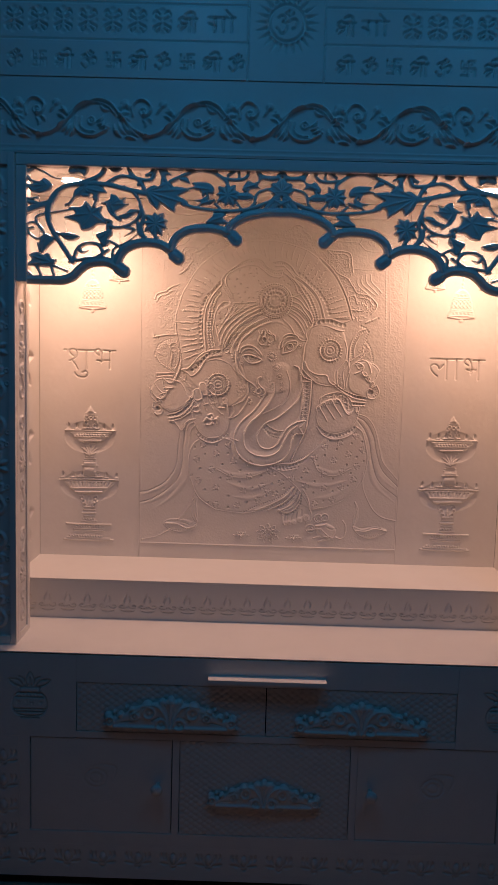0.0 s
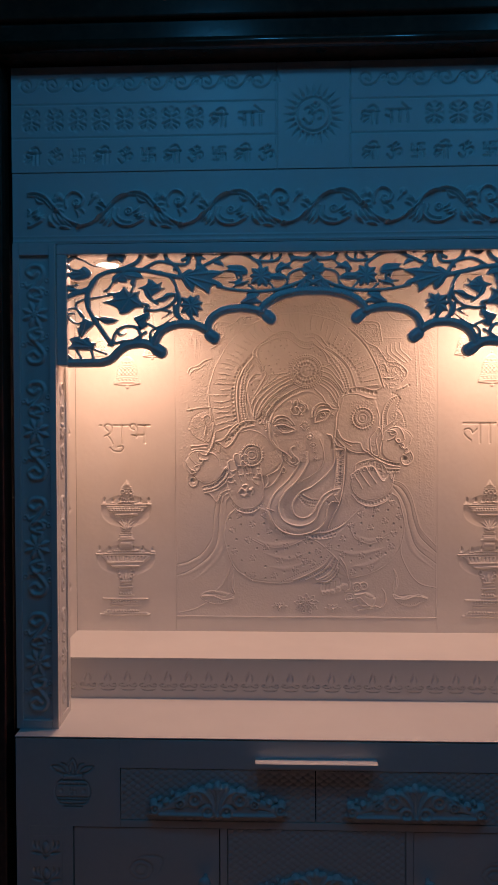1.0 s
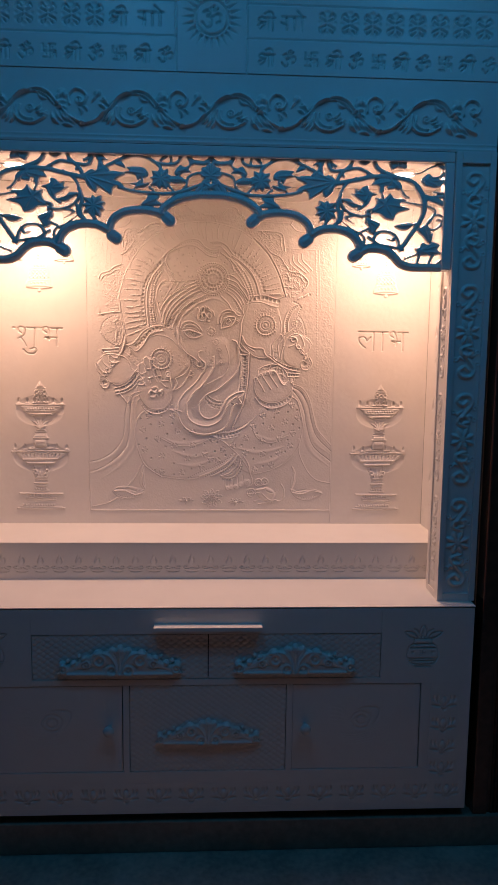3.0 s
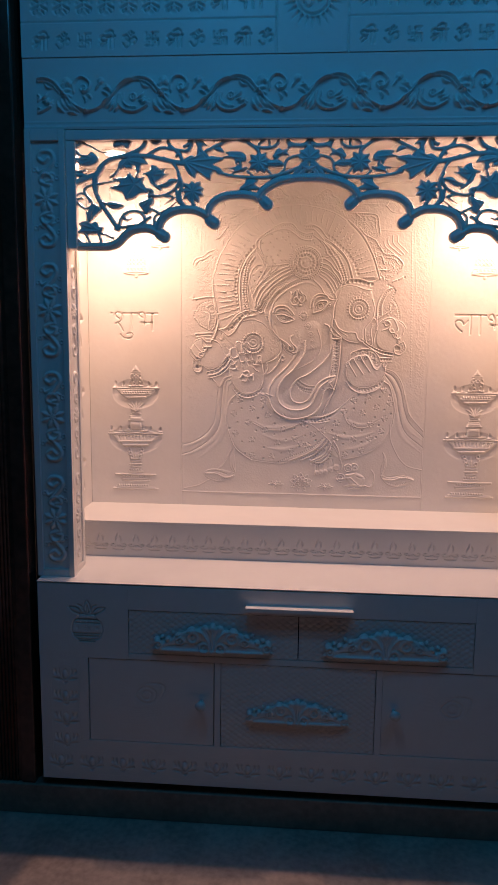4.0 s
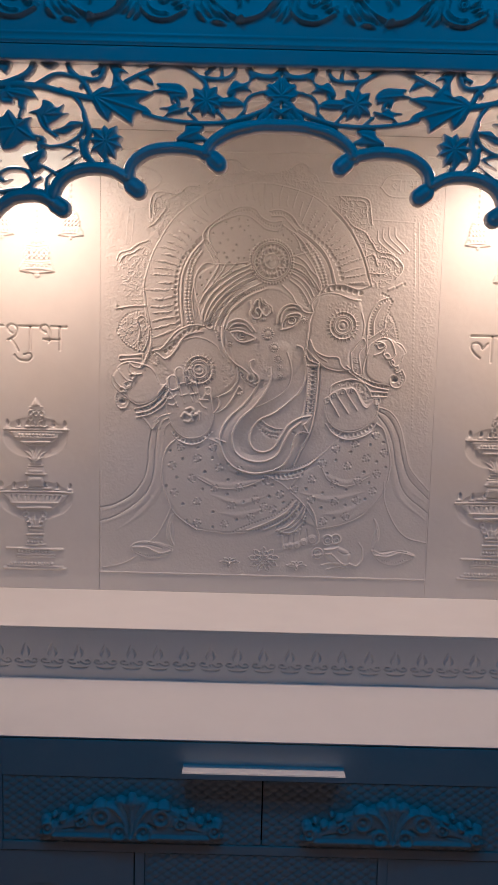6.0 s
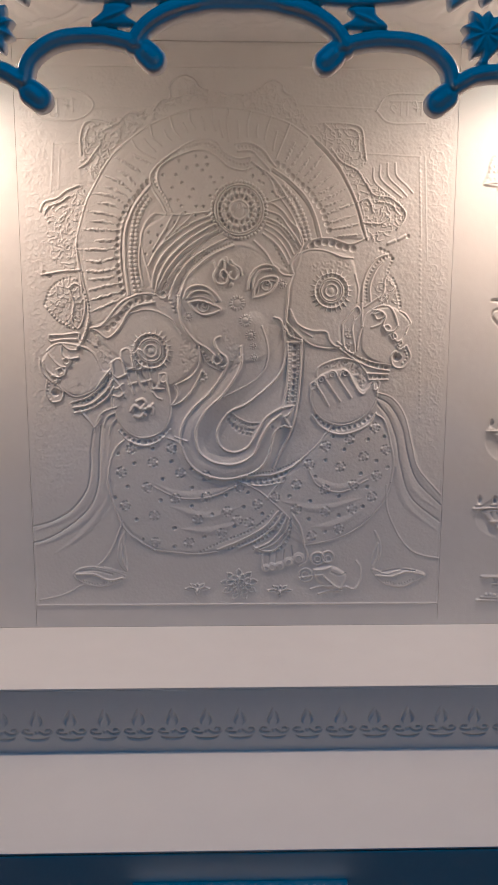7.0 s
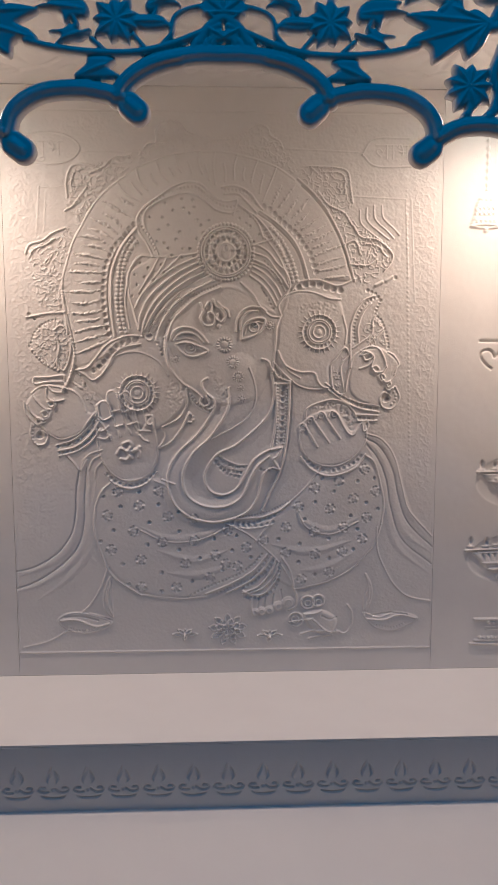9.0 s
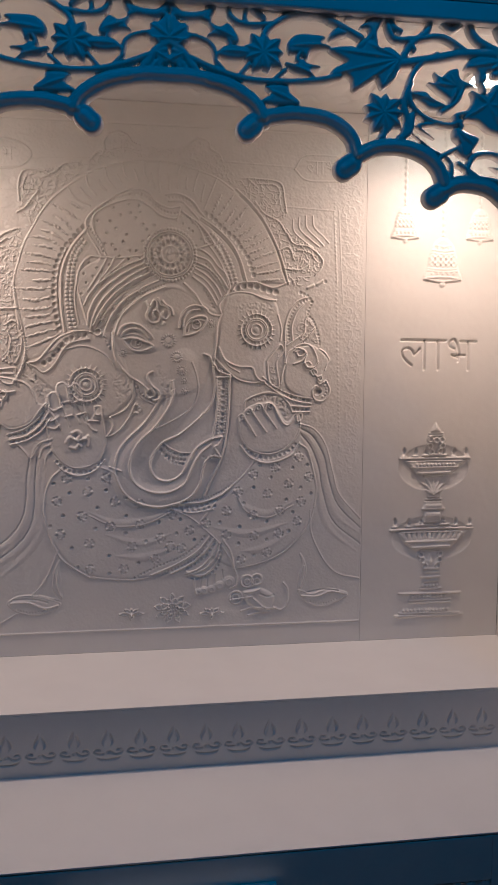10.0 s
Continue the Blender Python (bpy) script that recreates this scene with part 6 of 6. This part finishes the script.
# corner scroll with a maple leaf
fret.stem([(-518, 1748), (-541, 1781), (-564, 1815), (-578, 1843), (-582, 1871), (-572, 1899), (-553, 1921), (-524, 1934), (-482, 1939), (-431, 1937), (-385, 1927), (-323, 1915)], 13.4)
fret.stem([(-559, 1913), (-577, 1882), (-579, 1852)], 14.6)
fret.stem([(-391, 1933), (-366, 1918), (-352, 1897), (-349, 1875), (-359, 1854), (-381, 1840), (-410, 1834), (-431, 1840)], 9.0)
fret.stem([(-351, 1890), (-342, 1862), (-348, 1834), (-338, 1810), (-316, 1799)], 11.2)
fret.stem([(-583, 1864), (-548, 1870), (-504, 1877)], 7.3)
fret.stem([(-526, 1748), (-469, 1759), (-418, 1757)], 9.0)
fret.stem([(-640, 1964), (-616, 1972), (-590, 1964), (-561, 1950), (-515, 1948)], 7.8, taper=1)
fret.stem([(-524, 1933), (-478, 1946), (-448, 1962), (-435, 1990)], 12.3)
fret.stem([(-439, 1938), (-399, 1958), (-359, 1953), (-323, 1953), (-310, 1991)], 10.1)
fret.stem([(-381, 1990), (-375, 1966), (-351, 1945), (-339, 1925)], 11.2)
fret.stem([(-645, 1865), (-614, 1878), (-580, 1889)], 16.8)
fret.stem([(-644, 1893), (-613, 1889), (-583, 1882)], 11.2)
fret.stem([(-645, 1829), (-619, 1842), (-598, 1830), (-590, 1811), (-606, 1802), (-624, 1812), (-631, 1825), (-617, 1829)], 7.8)
fret.stem([(-644, 1907), (-626, 1899), (-606, 1902)], 6.7)
fret.stem([(-596, 1821), (-610, 1852), (-583, 1866)], 7.8)
fret.stem([(-612, 1739), (-595, 1710)], 7.8)
fret.stem([(-575, 1742), (-565, 1713)], 7.8)
fret.stem([(-565, 1737), (-533, 1725)], 7.8)
fret.stem([(-644, 1733), (-621, 1713)], 6.7)
fret.stem([(-601, 1770), (-605, 1791)], 5.6)
fret.stem([(-623, 1943), (-634, 1959), (-616, 1971)], 7.8)
fret.stem([(-640, 1935), (-626, 1930)], 9.0)
fret.stem([(-563, 1818), (-534, 1812), (-502, 1810)], 9.0, taper=1)
fret.stem([(-516, 1750), (-508, 1777), (-486, 1794), (-456, 1792), (-443, 1772), (-450, 1759)], 10.1)
fret.stem([(-505, 1793), (-497, 1773), (-479, 1777)], 9.0, taper=2)
fret.stem([(-432, 1833), (-423, 1847), (-442, 1853)], 9.0)
fret.stem([(-418, 1757), (-415, 1782), (-383, 1800), (-354, 1822)], 9.0, taper=1)
fret.stem([(-429, 1802), (-410, 1793), (-394, 1782)], 7.8)
fret.stem([(-462, 1759), (-429, 1779)], 9.0)
fret.stem([(-400, 1835), (-365, 1830), (-391, 1813)], 7.8, taper=2)
fret.stem([(-468, 1931), (-458, 1910), (-466, 1885)], 7.8)
fret.stem([(-501, 1927), (-513, 1908), (-525, 1891), (-536, 1885)], 7.8)
fret.stem([(-432, 1888), (-423, 1869), (-400, 1852)], 9.0)
fret.stem([(-482, 1938), (-495, 1913), (-481, 1910)], 11.2)
fret.stem([(-431, 1982), (-414, 1971), (-396, 1980)], 9.0)
fret.stem([(-345, 1952), (-356, 1938)], 9.0)
fret.stem([(-305, 1982), (-290, 1952), (-273, 1936)], 10.1)
fret.blade([(-541, 1856), (-513, 1867), (-530, 1881), (-498, 1884), (-485, 1897), (-468, 1881), (-445, 1885), (-448, 1870), (-435, 1844), (-458, 1839), (-473, 1828), (-496, 1825), (-506, 1842)])
VEINS.append(([(-471, 1866), (-537, 1857)], 7))
VEINS.append(([(-471, 1866), (-495, 1829)], 7))
VEINS.append(([(-471, 1866), (-439, 1846)], 7))
VEINS.append(([(-471, 1866), (-485, 1892)], 7))
VEINS.append(([(-471, 1866), (-449, 1881)], 7))
fret.blade([(-632, 1930), (-618, 1937), (-624, 1945), (-602, 1942), (-588, 1950), (-570, 1935), (-575, 1920), (-598, 1912), (-619, 1914), (-626, 1921)])
VEINS.append(([(-579, 1931), (-626, 1930)], 7))
VEINS.append(([(-579, 1931), (-617, 1916)], 7))
VEINS.append(([(-579, 1931), (-617, 1942)], 7))
VEINS.append(([(-579, 1931), (-594, 1945)], 7))
fret.blade([(-529, 1971), (-516, 1985), (-479, 1985), (-480, 1971), (-490, 1957), (-503, 1963), (-525, 1960)])
VEINS.append(([(-503, 1982), (-524, 1963)], 7))
VEINS.append(([(-503, 1982), (-503, 1964)], 7))
VEINS.append(([(-503, 1982), (-483, 1970)], 7))
fret.blade([(-507, 1928), (-469, 1934), (-444, 1930), (-434, 1916), (-452, 1912), (-456, 1895), (-469, 1901), (-469, 1912), (-489, 1913), (-507, 1903), (-517, 1912)])
VEINS.append(([(-489, 1927), (-439, 1917)], 7))
VEINS.append(([(-489, 1927), (-461, 1899)], 7))
VEINS.append(([(-489, 1927), (-510, 1908)], 7))
fret.blade([(-450, 1892), (-429, 1901), (-424, 1915), (-410, 1912), (-398, 1902), (-387, 1909), (-390, 1894), (-378, 1893), (-395, 1879), (-411, 1869), (-406, 1856), (-422, 1869), (-429, 1884)])
VEINS.append(([(-422, 1888), (-391, 1904)], 7))
VEINS.append(([(-422, 1888), (-385, 1891)], 7))
VEINS.append(([(-422, 1888), (-408, 1909)], 7))
VEINS.append(([(-422, 1888), (-414, 1866)], 7))
fret.blade([(-417, 1859), (-390, 1868), (-374, 1880), (-348, 1877), (-365, 1865), (-383, 1854), (-400, 1856)])
VEINS.append(([(-354, 1875), (-409, 1861)], 7))
fret.blade([(-588, 1816), (-564, 1801), (-580, 1783), (-595, 1767), (-602, 1792)])
VEINS.append(([(-581, 1809), (-593, 1776)], 7))
fret.blade([(-635, 1740), (-622, 1751), (-628, 1763), (-608, 1771), (-594, 1764), (-579, 1769), (-570, 1756), (-559, 1753), (-565, 1740), (-579, 1733), (-603, 1733), (-627, 1736)])
VEINS.append(([(-570, 1744), (-629, 1741)], 7))
VEINS.append(([(-570, 1744), (-620, 1760)], 7))
VEINS.append(([(-570, 1744), (-605, 1766)], 7))
VEINS.append(([(-570, 1744), (-603, 1736)], 7))
fret.blade([(-552, 1817), (-528, 1820), (-501, 1811), (-513, 1801), (-536, 1801)])
VEINS.append(([(-549, 1812), (-508, 1810)], 7))
fret.blade([(-461, 1816), (-444, 1824), (-422, 1831), (-419, 1816), (-429, 1806), (-424, 1796), (-440, 1786), (-451, 1799)])
VEINS.append(([(-423, 1827), (-453, 1804)], 7))
VEINS.append(([(-423, 1827), (-435, 1792)], 7))
fret.h = np.minimum(fret.h, fret.h[:, ::-1])
lift = Sheet(-632, 632, 1690, 1980, 1.5)
for p, w in VEINS:
    lift.line(p, w, 3.0 if len(p) > 2 else 2.6, taper=0 if len(p) > 2 else 2)
lift.h = np.maximum(lift.h, lift.h[:, ::-1])
part("fretwork", fret.cut("fretwork", 12, 5, np.minimum(lift.h, 4), True), WHITE, arch).location = (0, -0.010, 0)

# ---- carved fascia ----
fascia = thing("fascia", "white carved fascia with engraved signs over the opening", "panel", (0, 0, 2.004))
part("board", box(-0.767, 0.767, 0.0085, 0.031, 0.0005, 0.445, 0), WHITE, fascia)
s = Sheet(-767, 767, 2184.5, 2449, 2.0)
for d in (-1, 1):
    s.line([(d * 92, 2186), (d * 92, 2448)], 5.0, -7.5)
    for v in (2270, 2354):
        s.line([(d * 92, v), (d * 766, v)], 4.2, -4.5)
om(s, 0, 2318, 26, 7.5, -7.4)
s.ring(0, 2318, 42, 8, -7).ring(0, 2318, 48, 4, 1.5)
s.rays(0, 2318, 51, 78, 24, 11, -7.4, taper=1)
for d in (-1, 1):
    for k in range(10):
        u = d * (135 + k * 65.5)
        s.line([(u - 6, 2404), (u + 4, 2398), (u + 8, 2406), (u, 2418), (u - 15, 2416), (u - 20, 2402), (u - 8, 2388), (u + 10, 2388), (u + 24, 2398), (u + 34, 2414), (u + 46, 2416), (u + 50, 2402)], 5.4, -7.0)
        s.disc(u + 36, 2404, 5, -4.0)
    for k in range(8 if d < 0 else 8):
        u = d * (300 + k * 59.5)
        for a in (-1, 1):
            for b in (-1, 1):
                s.line([(u + a * 4, 2314 + b * 5), (u + a * 10, 2314 + b * 8), (u + a * 20, 2314 + b * 14), (u + a * 14, 2314 + b * 24), (u + a * 6, 2314 + b * 16)], 6.5, -7.4)
        for b in (-1, 1):
            s.disc(u, 2314 + b * 26, 8, -2.6, 6)
            s.disc(u + b * 20, 2314, 5, -2)
    u0 = -240 if d < 0 else 140
    shri(s, u0, 2314, 23, 6, -7.4)
    u1 = -157 if d < 0 else 210
    s.line([(u1 - 30, 2326), (u1 + 32, 2326)], 6, -7.4)
    for a in (-16, 4, 24):
        s.line([(u1 + a, 2326), (u1 + a, 2294)], 6.5, -7.4)
    s.line([(u1 - 30, 2312), (u1 - 14, 2306)], 6, -7.4).line([(u1 + 24, 2328), (u1 + 10, 2342)], 6, -7.4)
    for k in range(11):
        u = (-715 + k * 59.6) if d < 0 else (142 + k * 59.2)
        kind = k % 3
        if kind == 0:
            shri(s, u, 2225, 22, 5.5, -7.4)
        elif kind == 1:
            om(s, u, 2223, 19, 5.5, -7.4)
        else:
            swastik(s, u, 2224, 16, 5.5, -7.4)
part("sign_panel", s.mesh("sign_panel", 8), WHITE, fascia, "white panel engraved with rows of sacred signs and a sun").location = (0, 0, -2.004)
s = Sheet(-767, 767, 2004.5, 2184, 2.0)
s.line([(-766, 2022), (766, 2022)], 4, 1.6)
s.line([(-766, 2010), (766, 2010)], 6, 2)


def frieze(s, u):
    """One wave of the leafy scroll, from its crest."""
    def stroke(wide, high, *p, **k):
        s.line([(u + a, b) for a, b in p], wide * 1.15, high * 1.45, **k)
    stroke(6.5, 7, (-145, 2048), (-108, 2057), (-71, 2086), (-41, 2117), (0, 2133), (33, 2125), (57, 2099), (89, 2066), (124, 2049))
    stroke(4, 5, (-71, 2096), (-34, 2122), (0, 2126), (27, 2117), (47, 2097))
    stroke(6, 6, (-50, 2092), (-53, 2069), (-35, 2051), (-7, 2048), (14, 2057), (25, 2063))
    stroke(4, 5, (-38, 2092), (-40, 2073), (-27, 2061), (-6, 2058))
    s.ring(u + -13, 2084, 8, 5, 6)
    s.disc(u + -13, 2084, 4, 6)
    stroke(8, 6, (0, 2074), (13, 2076), (18, 2085), taper=2)
    stroke(7, 6, (4, 2067), (20, 2071), (31, 2079), taper=2)
    stroke(7, 6, (-3, 2080), (10, 2087), (16, 2097), taper=2)
    stroke(7, 5, (17, 2062), (25, 2069), (33, 2067), taper=2)
    stroke(8, 5, (7, 2122), (17, 2110), (32, 2108), taper=2)
    s.disc(u + 68, 2124, 11, 7)
    s.disc(u + 78, 2118, 7, 6)
    s.disc(u + 58, 2115, 6, 6)
    stroke(10, 6, (49, 2092), (67, 2102), (80, 2102), taper=2)
    stroke(9, 6, (54, 2085), (69, 2090), (84, 2085), taper=2)
    stroke(6, 6, (88, 2097), (87, 2118), (102, 2134), (119, 2132), (132, 2118), (126, 2102), (113, 2097))
    s.ring(u + 113, 2107, 8, 5, 6)
    s.disc(u + 115, 2106, 4.5, 6)
    stroke(7, 6, (121, 2093), (131, 2088), (135, 2079), taper=2)
    stroke(7, 6, (110, 2090), (120, 2079), (117, 2069), taper=2)
    s.disc(u + 161, 2125, 9, 7)
    stroke(6, 6, (161, 2123), (152, 2111), (144, 2100), taper=2)
    stroke(9, 6, (42, 2078), (45, 2064), (58, 2053), taper=2)
    stroke(9, 6, (52, 2083), (58, 2067), (73, 2052), taper=2)
    stroke(9, 6, (63, 2083), (71, 2067), (88, 2051), taper=2)
    stroke(9, 6, (74, 2078), (84, 2062), (104, 2047), taper=2)
    stroke(8, 6, (40, 2062), (50, 2055), (62, 2046), taper=2)
    stroke(8, 6, (68, 2046), (83, 2046), (98, 2041), taper=2)
    stroke(9, 6, (-65, 2085), (-75, 2066), (-88, 2055), taper=2)
    stroke(9, 6, (-59, 2078), (-67, 2062), (-78, 2048), taper=2)
    stroke(9, 6, (-54, 2071), (-57, 2057), (-66, 2046), taper=2)
    stroke(8, 6, (-74, 2082), (-87, 2073), (-95, 2064), taper=2)
    stroke(8, 6, (-93, 2108), (-80, 2105), (-68, 2094), taper=2)
    stroke(8, 6, (-98, 2098), (-86, 2094), (-76, 2087), taper=2)
    stroke(7, 5, (-87, 2117), (-80, 2110), (-73, 2101), taper=2)


for k in range(-3, 3):
    frieze(s, 64 + k * 260)
keep = (np.abs(s.u) < 728)[None, :]
s.h = np.where(keep, s.h, np.where(np.abs(s.v[:, None] - 2012) < 14, s.h, 0))
part("scroll_panel", s.mesh("scroll_panel", 8), WHITE, fascia, "white band carved with a leafy scroll").location = (0, 0.003, -2.004)
